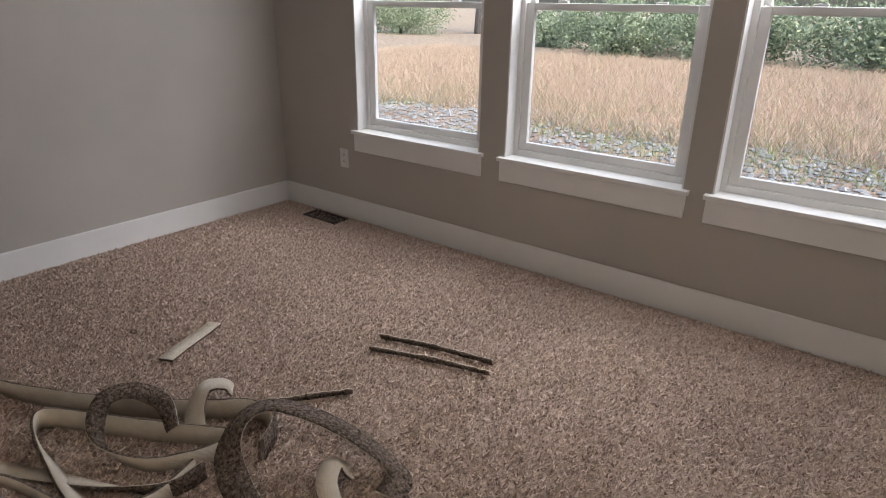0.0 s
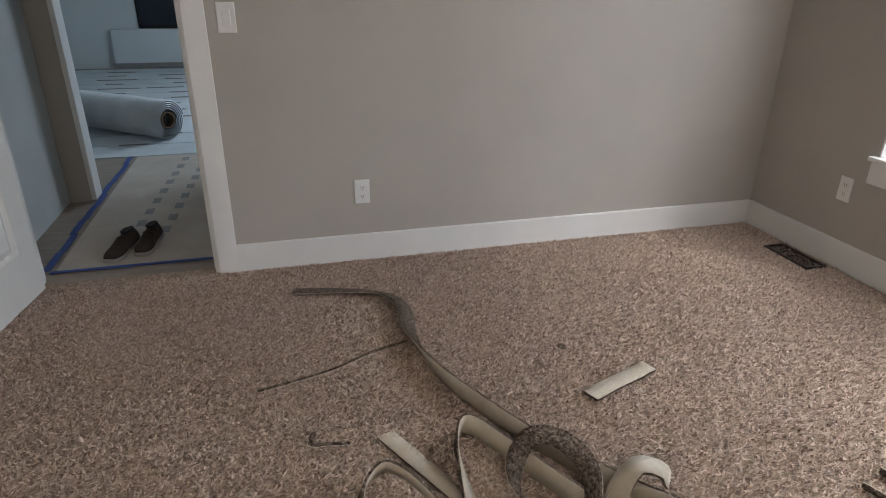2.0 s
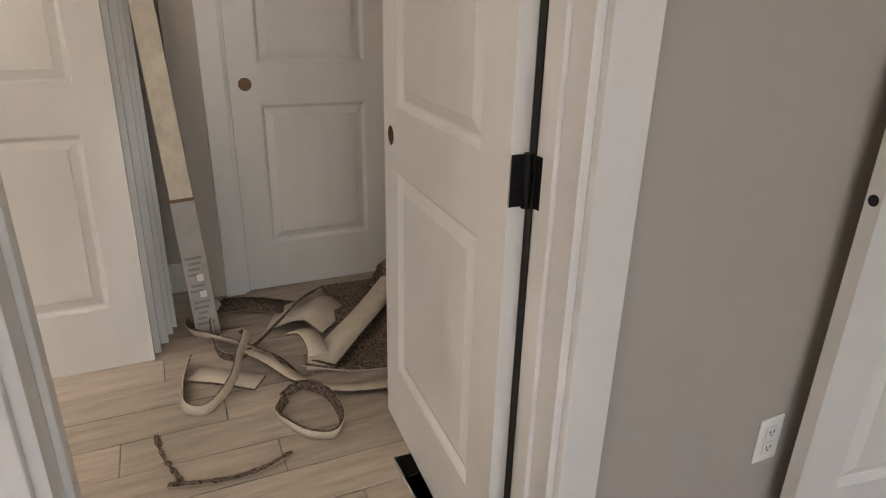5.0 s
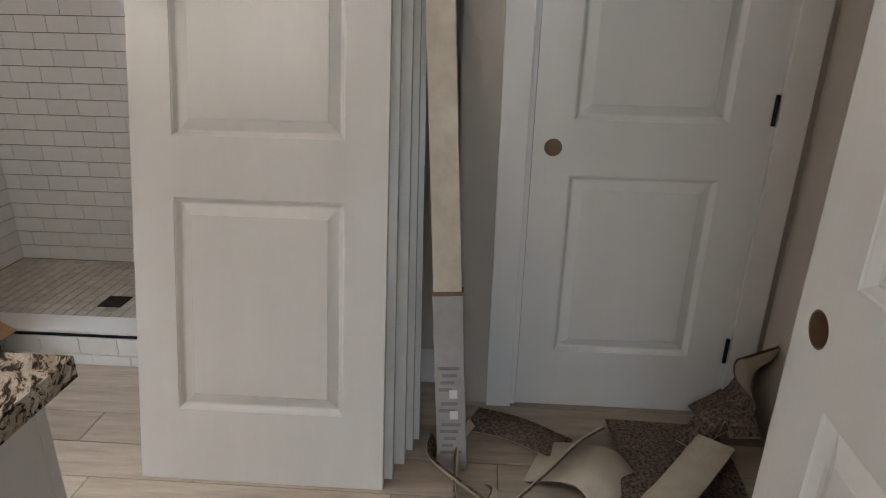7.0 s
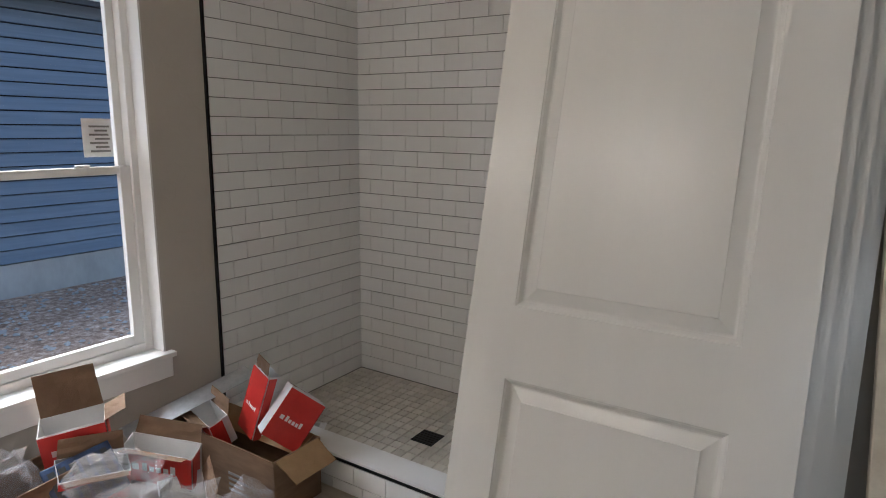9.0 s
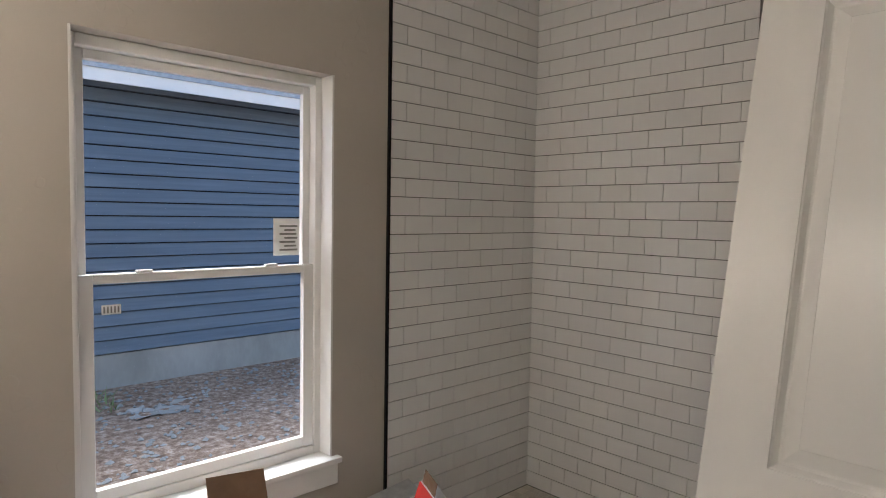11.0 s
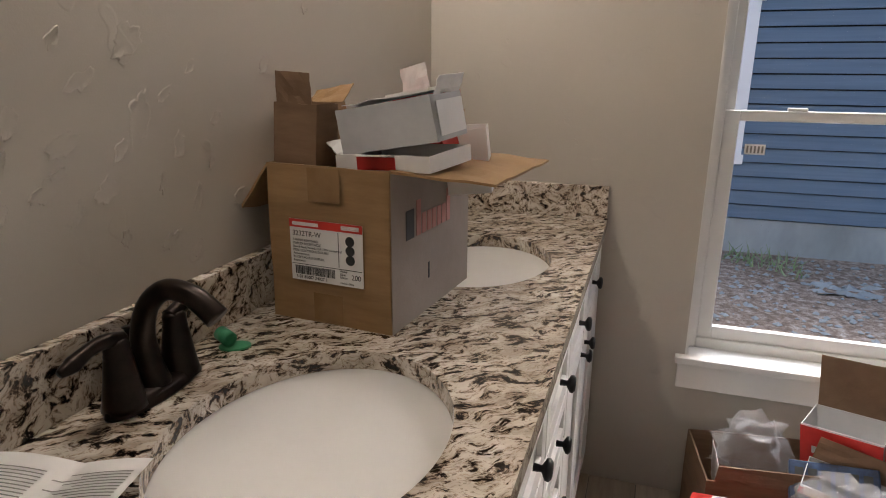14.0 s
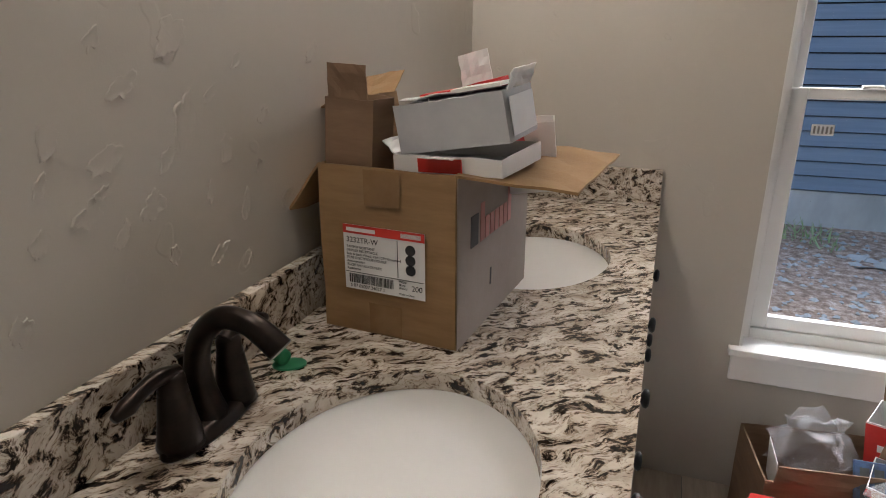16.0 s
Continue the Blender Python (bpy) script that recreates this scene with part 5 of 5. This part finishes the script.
# the large carton on the counter: its front faces the room's door end (+y)
BX, BY, BW, BD, BH = -0.334, -3.490, 0.235, 0.335, 0.272
big = carton("shipping_carton", "open brown corrugated carton with a white label on the vanity", pose(BX, BY, CT, 0, 0, 175), BW, BD, BH, "cardboard", "cardboard", (("r", -3, 0.17, 0.97), ("l", -50, 0.12, 0.98), ("b", 60, 0.09, 0.8)), 0.005)
# this skin carries the shade of the carton's side as colour
part("side_shade_skin", box(BW / 2 + 0.0026, BW / 2 + 0.0034, -BD / 2, BD / 2, 0.0, BH - 0.004), "cardboard_shaded", big, "carton side with its shade put into a greyer colour")
FY = -BD / 2 - 0.0035
lab = part("label", box(-0.072, 0.070, FY - 0.0006, FY, 0.075, 0.182), "paper", big, "white printed shipping label with a red header")


def lbar(x0, x1, z0, z1, mat):
    part("print_bar", box(x0, x1, FY - 0.0014, FY - 0.0008, z0, z1), mat, lab)


lbar(-0.072, 0.070, 0.168, 0.182, "red")
lbar(-0.066, -0.014, 0.1715, 0.1775, "paper")
lbar(0.030, 0.064, 0.1715, 0.1785, "paper")
for k, line in enumerate(("TAMPER RESISTANT", "DUPLEX RECEPTACLE", "Side & Back Wired, 15A 125V Grounded", "PRISE ELECTRIQUE DOUBLE", "Anti-intrusion", "RECEPTACULO DUPLEX", "Resistente")):
    text(line, 0.0058, pose(-0.067, FY - 0.001, 0.1440 - 0.0060 * k, 90), "ink", lab)
lbar(0.0235, 0.0243, 0.106, 0.166, "ink")
lbar(-0.070, 0.068, 0.1035, 0.1043, "ink")
rb = random.Random(5)
x = -0.064
while x < 0.014:
    w = rb.choice((0.0008, 0.0012, 0.0022))
    lbar(x, x + w, 0.086, 0.101, "ink")
    x += w + rb.choice((0.0009, 0.0014))
text("5 07 85007 24027 1", 0.0078, pose(-0.063, FY - 0.001, 0.0785, 90), "ink", lab)
for k, line in enumerate(("White", "Blanc", "Blanco")):
    text(line, 0.0052, pose(0.0255, FY - 0.001, 0.0985 - 0.0052 * k, 90), "ink", lab)
text("Made in China", 0.0045, pose(0.0255, FY - 0.001, 0.0785, 90), "ink", lab)
for k in range(3):
    part("outlet_drawing", lathe([(0.0085, 0), (0.0085, 0.0006), (0.0076, 0.0007), (0.0076, 0.0001)], 20, (1, 1), False), "ink", lab, "", False, pose(0.046, FY - 0.0008, 0.121 + 0.016 * k, 90))
part("tape", box(-0.03, 0.028, FY - 0.0004, FY - 0.0001, 0.005, 0.055), "tape", big, "strip of brown packing tape")
part("tape", box(-0.032, 0.030, FY - 0.0004, FY - 0.0001, 0.215, BH - 0.002), "tape", big, "torn strip of brown packing tape")
text("3232TR-W", 0.0125, pose(-0.067, FY - 0.001, 0.1535, 90), "ink", lab)
text("200", 0.0125, pose(0.047, FY - 0.001, 0.088, 90), "ink", lab)
SX = BW / 2 + 0.0045
part("logo_mark", box(SX - 0.001, SX, -0.118, -0.088, 0.150, 0.200), "ink", big, "black square emblem")
part("logo_mark", box(SX - 0.0016, SX - 0.001, -0.110, -0.096, 0.160, 0.188), "cardboard_shaded", big)
for k, hgt in enumerate((0.062, 0.036, 0.036, 0.036, 0.036, 0.036, 0.062)):
    y = -0.078 + 0.0215 * k
    part("logo_bar", box(SX - 0.001, SX, y, y + 0.0165, 0.150, 0.150 + hgt), "pinkink", big, "faded red lettering shape")
part("arrow_mark", box(SX - 0.001, SX, -0.03, -0.025, 0.06, 0.09), "ink", big)

# cartons lying in and on it
carton("small_carton", "open brown folding carton standing in the large carton", pose(-0.250, -3.380, CT + 0.205, 0, 3, 176), 0.085, 0.065, 0.165, "cardboard_dark", "cardboard_dark", (("f", 84, 0.05, 0.8),), 0.002)
carton("small_carton", "brown folding carton with an open flap", pose(-0.232, -3.50, CT + 0.17, 0, -10, 178), 0.10, 0.08, 0.19, "cardboard", "cardboard", (("b", 30, 0.07, 0.9), ("l", -25, 0.08, 0.9)), 0.002)
carton("white_carton", "grey-sided white and red folding carton on the large carton", pose(-0.425, -3.412, CT + 0.304, 3, -10, 172), 0.180, 0.110, 0.072, "carton_grey", "carton_white", (("f", -105, 0.026, 0.40), ("b", 176, 0.095, 0.97), ("r", 60, 0.03, 0.85)), 0.002,
       (((-0.088, 0.088, 0.0580, 0.0588, 0.0, 0.072), "red"), ((0.0932, 0.0940, -0.046, 0.046, 0.008, 0.062), "carton_white"), ((-0.088, 0.088, 0.030, 0.056, 0.0730, 0.0790), "red"), ((0.010, 0.086, -0.052, -0.012, 0.0780, 0.0830), "carton_white")))
carton("white_carton", "flattened white and red folding carton under another carton", pose(-0.425, -3.405, CT + 0.270, 3, -3, 168), 0.185, 0.13, 0.026, "carton_white", "carton_white", (("f", 10, 0.03, 0.3), ("l", 40, 0.03, 0.9)), 0.002,
       (((-0.045, 0.030, -0.0690, -0.0682, 0.003, 0.024), "red"),))
carton("white_carton", "white and red carton flap standing up in the large carton", pose(-0.430, -3.515, CT + 0.255, 8, -14, 165), 0.12, 0.05, 0.13, "red", "carton_white", (("b", 80, 0.05, 0.5),), 0.002)
carton("white_carton", "small white carton at the back of the large carton", pose(-0.500, -3.56, CT + 0.205, 5, -6, 190), 0.08, 0.05, 0.12, "carton_white", "carton_white", (("l", -10, 0.04, 0.9),), 0.002, (((-0.046, -0.0455, -0.02, 0.02, 0.0, 0.08), "red"),))

# paper sheet and green clip
ps = thing("instruction_sheet", "folded white printed instruction sheet on the granite", "paper", at=pose(-0.278, -2.745, CT + 0.002, 0, 0, 15))


def sheet_z(x, y):
    return 0.006 + 0.010 * abs(math.sin(x * 21 + 0.4)) + 0.004 * noise.noise((x * 9, y * 9, 1))


bm = bmesh.new()
bmesh.ops.create_grid(bm, x_segments=30, y_segments=20, size=1)
for v in bm.verts:
    x, y = v.co.x * 0.098, v.co.y * 0.125
    v.co = Vector((x, y, sheet_z(x, y)))
part("sheet", bm, "paper", ps, "", True)
for k in range(42):
    for j in range(2):
        x0, y0 = -0.090 + 0.094 * j, 0.108 - 0.0051 * k
        bm = bmesh.new()
        n = 8
        L = 0.082 - 0.014 * ((k * 5 + j) % 3)
        rows = [[bm.verts.new((x0 + L * i / n, y0 + dy, sheet_z(x0 + L * i / n, y0) + 0.0012)) for dy in (0, 0.0017)] for i in range(n + 1)]
        for a, b in zip(rows, rows[1:]):
            bm.faces.new((a[0], b[0], b[1], a[1]))
        part("print_bar", bm, "greyink", ps)
gc = thing("green_clip", "small green plastic drain clip on the granite", "clip", at=pose(-0.222, -3.19, CT, 0, 0, 30))
part("disc", lathe([(0.001, 0), (0.019, 0.0), (0.019, 0.003), (0.001, 0.003)], 24, (1.3, 0.9)), "green", gc)
part("loop", lathe([(0.009, 0.0), (0.012, 0.0), (0.012, 0.026), (0.009, 0.026)], 20), "green", gc, "", True, pose(0.006, 0.004, 0.014, 78, 0, 40))
bt = thing("bottle", "small white bottle standing by the backsplash", "bottle", at=pose(-0.190, -3.40, CT))
part("body", lathe([(0.020, 0), (0.021, 0.01), (0.021, 0.12), (0.009, 0.14)], 20), "plastic", bt, "", True)
part("cap", lathe([(0.010, 0.141), (0.010, 0.16), (0.002, 0.161)], 16), "plastic", bt, "", True)


# ---- packing pile under the window ----
PILE = "cartons piled under the window"
c1 = carton("cardboard_box", "brown cardboard box filled with packaging by the shower curb", pose(-1.915, -3.99, 0.0, 0, 0, 0), 0.23, 0.59, 0.235, "cardboard_dark", "cardboard", (("b", -30, 0.11, 0.9), ("l", -150, 0.1, 0.9)), 0.005, group=PILE)
for k in range(4):
    part("print_bar", box(0.1162, 0.1172, 0.05, 0.16 - 0.03 * (k % 2), 0.05 + 0.022 * k, 0.060 + 0.022 * k), "greyink", c1)
c2 = carton("cardboard_box", "brown cardboard box filled with plastic wrap under the window", pose(-1.20, -4.17, 0.0, 0, 0, 8), 0.36, 0.26, 0.285, "cardboard_dark", "cardboard_dark", (("b", 88, 0.05, 0.9),), 0.005, group=PILE)


def red_box(m, w, d, h, label, flaps=(("b", 60, 0.06, 0.95), ("f", 30, 0.05, 0.9))):
    c = carton("red_white_carton", label, m, w, d, h, "carton_white", "cardboard_dark", flaps, 0.002, group=PILE)
    W, D = w / 2, d / 2
    part("red_panel", box(-W, W, -D - 0.0042, -D - 0.0034, 0.0, h * 0.98), "red", c, "red printed panel")
    part("red_panel", box(W + 0.0034, W + 0.0042, -D, D * 0.3, 0.0, h * 0.98), "red", c, "red printed panel")
    e = part("logo_mark", box(-W * 0.7, -W * 0.5, -D - 0.005, -D - 0.0043, h * 0.4, h * 0.4 + W * 0.22), "carton_white", c, "white emblem")
    for k in range(5):
        part("logo_bar", box(-W * 0.4 + W * 0.2 * k, -W * 0.26 + W * 0.2 * k, -D - 0.005, -D - 0.0043, h * 0.4, h * 0.4 + W * (0.28 if k in (0, 4) else 0.18)), "carton_white", c, "white lettering shape")
    return c


OPEN = "open red and white folding carton in the packaging pile"
red_box(pose(-1.935, -3.83, 0.225, -14, 38, 138), 0.15, 0.10, 0.20, OPEN, (("b", -60, 0.05, 0.9),))
red_box(pose(-1.96, -4.00, 0.20, -12, 12, 75), 0.12, 0.05, 0.27, OPEN, (("f", 85, 0.05, 0.8),))
red_box(pose(-1.90, -4.12, 0.17, 20, 8, 80), 0.15, 0.08, 0.13, OPEN)
red_box(pose(-1.40, -4.17, 0.31, 6, -6, 150), 0.19, 0.12, 0.13, OPEN, (("b", 86, 0.15, 0.97), ("r", 20, 0.07, 0.9)))
red_box(pose(-1.37, -4.07, 0.22, 20, 6, 160), 0.20, 0.10, 0.12, OPEN)
red_box(pose(-1.58, -4.00, 0.20, 12, 8, 120), 0.24, 0.08, 0.13, OPEN)
red_box(pose(-1.55, -3.82, 0.02, 5, 6, 60), 0.22, 0.14, 0.20, OPEN)
carton("small_carton", "small white carton lying in the shower", pose(-2.26, -3.98, 0.036, 0, 0, 30), 0.11, 0.075, 0.055, "carton_white", "carton_white", (("b", 10, 0.03, 0.9),), 0.002, (((0.0565, 0.0575, -0.03, 0.03, 0.005, 0.05), "ink"),), group=PILE)
bl = thing("blister_pack", "dark blue printed blister pack in the packaging pile", "package", PILE, at=pose(-1.33, -3.95, 0.25, -50, -10, 168))
part("card", box(-0.10, 0.10, -0.008, 0.008, 0.0, 0.17, 0.004), "blue", bl)
for k in range(6):
    part("print_bar", box(-0.085 + 0.03 * k, -0.065 + 0.03 * k, -0.0095, -0.0085, 0.02, 0.15), "ink", bl)
cl = thing("red_white_carton", "closed red and white carton tilted against the cardboard box", "box", PILE, at=pose(-1.15, -3.90, 0.10, 18, -20, 152))
part("body", box(-0.10, 0.10, -0.07, 0.07, 0, 0.20, 0.002), "carton_white", cl)
for b in ((-0.099, 0.099, -0.0712, -0.0703, 0.004, 0.196), (-0.099, 0.099, 0.0703, 0.0712, 0.004, 0.196)):
    part("red_panel", box(*b), "red", cl, "red printed panel")
for b in ((0.1003, 0.1012, -0.068, 0.068, 0.004, 0.196), (-0.1012, -0.1003, -0.068, 0.068, 0.004, 0.196)):
    part("red_panel", box(*b), "red", cl, "red printed panel")
part("red_panel", box(-0.099, -0.045, -0.069, 0.069, 0.2003, 0.2010), "red", cl, "red printed corner")
for k in range(7):
    part("print_bar", box(0.082, 0.090, -0.055 + 0.015 * k, -0.045 + 0.015 * k, 0.2003, 0.2010), "ink", cl)
for k in range(5):
    part("logo_bar", box(-0.05 + 0.022 * k, -0.034 + 0.022 * k, 0.0715, 0.0722, 0.09, 0.135 if k in (0, 4) else 0.118), "carton_white", cl, "white lettering shape")
wf = thing("white_card", "loose white card flap stuck in the cardboard box", "card", PILE, at=pose(-1.075, -4.12, 0.20, 6, 10, 95))
part("card", box(-0.05, 0.05, -0.001, 0.001, 0, 0.13, 0.0008), "carton_white", wf)
ms = thing("metal_strip", "flat bright metal sheet strip lying on the cartons", "metal strip", PILE, at=pose(-1.80, -4.20, 0.315, -8, 12, -12))
bm = box(-0.30, 0.22, -0.05, 0.05, 0, 0.003)
part("sheet", bm, "metalbright", ms)


def crumple(name, label, centre, size, seed, n=26, pinch=0.75):
    """A crumpled, folded sheet of clear film."""
    bm = bmesh.new()
    bmesh.ops.create_icosphere(bm, subdivisions=3, radius=1)
    rc = random.Random(seed)
    s = Vector((seed * 3.1, seed * 1.7, 0))
    for v in bm.verts:
        p = v.co.copy()
        f = 0.72 + 0.30 * noise.noise(p * 1.3 + s)
        r = 1 - abs(noise.noise(p * 2.2 + s * 2)) * 0.55
        q = 1 - abs(noise.noise(p * 4.5 + s)) * 0.34
        p = p * (f * r * q * rc.uniform(0.90, 1.06))
        p += 0.16 * noise.noise_vector(v.co * 3.4 + s)
        p.z = max(p.z, -0.5)
        v.co = Vector(centre) + Vector((p.x * size[0], p.y * size[1], p.z * size[2]))
    ob = part(name, bm, "bag", None, label)
    return tagged(ob, label, "plastic bag", PILE)


BAG = "crumpled clear plastic film bag in the packaging pile"
crumple("plastic_bag", BAG, (-1.30, -3.62, 0.20), (0.30, 0.26, 0.36), 1)
crumple("plastic_bag", BAG, (-1.56, -3.58, 0.14), (0.24, 0.22, 0.26), 2)
crumple("plastic_bag", BAG, (-1.16, -4.16, 0.32), (0.16, 0.13, 0.17), 3)
crumple("plastic_bag", BAG, (-1.34, -3.88, 0.33), (0.24, 0.18, 0.16), 4)

# tall carton leaning beside the loose doors
tc = thing("long_carton", "tall narrow white carton leaning on the wall", "box", at=Matrix.Translation((-1.597, -1.955, 0.0)) @ Euler((radians(3.2), radians(-12.2), 0)).to_matrix().to_4x4())
part("upper_sleeve", box(-0.06, 0.0, -0.042, 0.042, 0.56, 1.53, 0.003), speckled("scuffed_white_carton", (0.58, 0.52, 0.42), (0.74, 0.68, 0.57), 8, 0.6, 50, 0.1), tc, "scuffed cream-white cardboard sleeve")
part("lower_sleeve", box(-0.063, 0.003, -0.045, 0.045, 0.004, 0.55, 0.003), speckled("grey_printed_sleeve", (0.36, 0.35, 0.34), (0.44, 0.43, 0.42), 9, 0.55, 50, 0.1), tc, "grey printed cardboard sleeve")
part("stripe", box(-0.0635, 0.0035, -0.0455, 0.0455, 0.550, 0.562), "cardboard_dark", tc)
for k in range(13):
    z = 0.06 + 0.022 * k
    if k in (5, 8):
        part("white_square", box(0.0032, 0.0042, -0.002, 0.022, z, z + 0.026), "paper", tc)
        continue
    part("print_bar", box(0.0032, 0.0040, -0.034 + 0.006 * (k % 3), 0.030 - 0.008 * ((k * 3) % 4), z, z + 0.010), "greyink", tc)
part("tag", box(0.0002, 0.0012, 0.005, 0.028, 0.575 - 0.045, 0.545), "paper", tc)


# trowel marks on the vanity wall
def trowel_mark(u, z, r, seed, on="bath_wall_east"):
    """A thin island of plaster left by the trowel: a ragged, slanted patch with a raised lip round part of it."""
    rng = random.Random(seed)
    n, bm = 40, bmesh.new()
    slant, stretch = rng.uniform(0.4, 1.3), rng.uniform(1.0, 1.7)
    o = Vector((seed * 2.3, seed * 1.1, 0))
    gap = rng.uniform(0, 6.28)

    def put(c, d, h):
        if on == "bath_wall_east":
            return bm.verts.new((-0.1370 - h, u - c, z + d))
        return bm.verts.new((u + c, -4.3500 + h, z + d))
    rings = []
    for f, hk in ((0.78, -0.0006), (0.735, 0.0013), (0.68, 0.0016), (0.57, 0.0), (0.25, 0.0)):
        row = []
        for k in range(n):
            a = 2 * math.pi * k / n
            e = Vector((math.cos(a), math.sin(a), 0))
            rad = r * f * (1 + 0.55 * noise.noise(e * 1.3 + o) + 0.30 * noise.noise(e * 4 + o) + 0.12 * noise.noise(e * 10 + o))
            c, d = rad * stretch * math.cos(a), rad * 0.75 * math.sin(a)
            lip = max(0.0, min(1.0, 0.5 + 1.6 * noise.noise(e * 1.8 + o * 3) + 0.5 * math.cos(a - gap)))
            row.append(put(c * math.cos(slant) - d * math.sin(slant), c * math.sin(slant) + d * math.cos(slant), hk if hk < 0 else 0.0003 + hk * lip))
        rings.append(row)
    for p, q in zip(rings, rings[1:]):
        for k in range(n):
            bm.faces.new((p[k], p[(k + 1) % n], q[(k + 1) % n], q[k]))
    mid = put(0, 0, 0.0003)
    for k in range(n):
        bm.faces.new((rings[-1][k], rings[-1][(k + 1) % n], mid))
    bmesh.ops.recalc_face_normals(bm, faces=bm.faces)
    part("trowel_ridge", bm, "bathwall", bpy.data.objects[on], "raised hand-trowel ridge in the plaster", True)


for k, (x, z, r) in enumerate(((-0.60, 1.13, 0.012), (-0.57, 1.19, 0.014), (-0.29, 1.32, 0.013), (-0.22, 1.27, 0.010), (-0.68, 1.36, 0.012), (-0.38, 1.42, 0.012), (-0.77, 1.02, 0.010))):
    trowel_mark(x, z, r, 60 + k, "bath_wall_window")
for k, (y, z, r) in enumerate(((-2.95, 1.267, 0.018), (-3.012, 1.233, 0.022), (-3.14, 1.262, 0.032), (-2.979, 1.183, 0.022), (-3.068, 1.170, 0.026), (-3.019, 1.147, 0.015), (-3.17, 1.164, 0.014), (-3.132, 1.363, 0.035), (-3.173, 1.076, 0.016), (-3.346, 1.112, 0.022), (-2.919, 1.167, 0.016), (-3.30, 1.25, 0.014), (-3.25, 1.33, 0.012), (-3.45, 1.34, 0.02), (-3.05, 1.31, 0.02), (-2.88, 1.09, 0.02), (-3.6, 1.45, 0.016), (-2.85, 1.3, 0.025), (-3.00, 1.20, 0.012), (-3.10, 1.22, 0.016), (-3.21, 1.215, 0.02), (-3.19, 1.29, 0.014), (-3.09, 1.10, 0.014), (-3.24, 1.13, 0.017), (-2.93, 1.22, 0.012), (-3.23, 1.05, 0.012), (-3.28, 1.18, 0.012), (-3.02, 1.36, 0.013))):
    trowel_mark(y, z, r, k)

# ---- tiles and planks ----
for y0, y1 in ((-2.197, -1.952), (-1.949, -1.449)):
    share("plank", plain_floor_piece(0.090, y1 - y0, 0.008, 0.001), floor_bath, pose(-0.1265, y0, 0.003)).data.materials.append(M["plank"])
plank = plain_floor_piece(PW - 0.003, PL - 0.003, 0.008, 0.001)
plank.name = "plank"
plank.materials.append(M["plank"])
for i in range(13):
    x = -2.095 + PW * i
    off = (0.0, 0.31, 0.62, 0.18, 0.49)[i % 5]
    for j in range(5):
        y0, y1 = -4.35 - off + PL * j, -4.35 - off + PL * (j + 1)
        a, b = max(y0, -4.348), min(y1, -0.932)
        if b - a < 0.03:
            continue
        w = min(PW, -0.128 - x)
        if w < 0.02:
            continue
        if b - a > PL - 1e-3 and w > PW - 1e-3:
            share("plank", plank, floor_bath, pose(x, a, 0.003 + 0.0006 * ((i * 7 + j * 3) % 3)))
        else:
            me = plain_floor_piece(w - 0.003, b - a - 0.003, 0.008, 0.001)
            me.materials.append(M["plank"])
            share("plank", me, floor_bath, pose(x, a, 0.003))

TW, TH = 0.1535, 0.0770


def tile_mesh(w, h, t=0.007, g=0.0034):
    bm = box(g / 3, w - g / 3, -t, 0, g / 2, h - g / 2)
    f = [e for e in bm.edges if all(v.co.y < -t + 0.0005 for v in e.verts)]
    bmesh.ops.bevel(bm, geom=f, offset=0.0007, segments=1, affect="EDGES")
    me = bpy.data.meshes.new("tile")
    bm.to_mesh(me)
    bm.free()
    me.materials.append(M["subway"])
    return me


cache = {}


def tile_run(parent, m, length, rows, z0, flip):
    for r in range(rows):
        x = -(TW / 2 if r % 2 else 0)
        while x < length - 0.004:
            a, b = max(x, 0), min(x + TW, length)
            key = round(b - a, 4)
            if key > 0.006:
                if key not in cache:
                    cache[key] = tile_mesh(b - a, TH)
                share("tile", cache[key], parent, m @ pose(a, 0, z0 + r * TH))
            x += TW


tile_run(tile_wall_a, pose(-2.108, -4.3435, 0, 0, 0, 180), 0.928, 34, 0.036, False)
tile_run(tile_wall_b, pose(-3.0385, -4.337, 0, 0, 0, 90), 1.05, 34, 0.036, False)
tile_run(curb, pose(-2.0875, -4.343, 0, 0, 0, 90), 1.47, 1, 0.047, False)
low = tile_mesh(TW, 0.046)
for k in range(9):
    share("tile", low, curb, pose(-2.0875, -4.30 + TW * k, 0.001, 0, 0, 90))

# mosaic floor
ms_ = 0.0515
mos = plain_floor_piece(ms_ - 0.004, ms_ - 0.004, 0.008, 0.001)
mos.materials.append(M["mosaic"])
bm = bmesh.new()
for i in range(16):
    for j in range(28):
        x, y = -3.030 + ms_ * i, -4.335 + ms_ * j
        if abs(x + ms_ / 2 + 2.56) < 0.07 and abs(y + ms_ / 2 + 3.56) < 0.07:
            continue
        if j < 18:
            share("mosaic_tile", mos, shower_floor, pose(x, y, 0.0355))
        else:
            add_box(bm, x, x + ms_ - 0.004, y, y + ms_ - 0.004, 0.0285, 0.0355)
tagged(part("mosaic_rest", bm, "mosaic", shower_floor), kind="stuff")
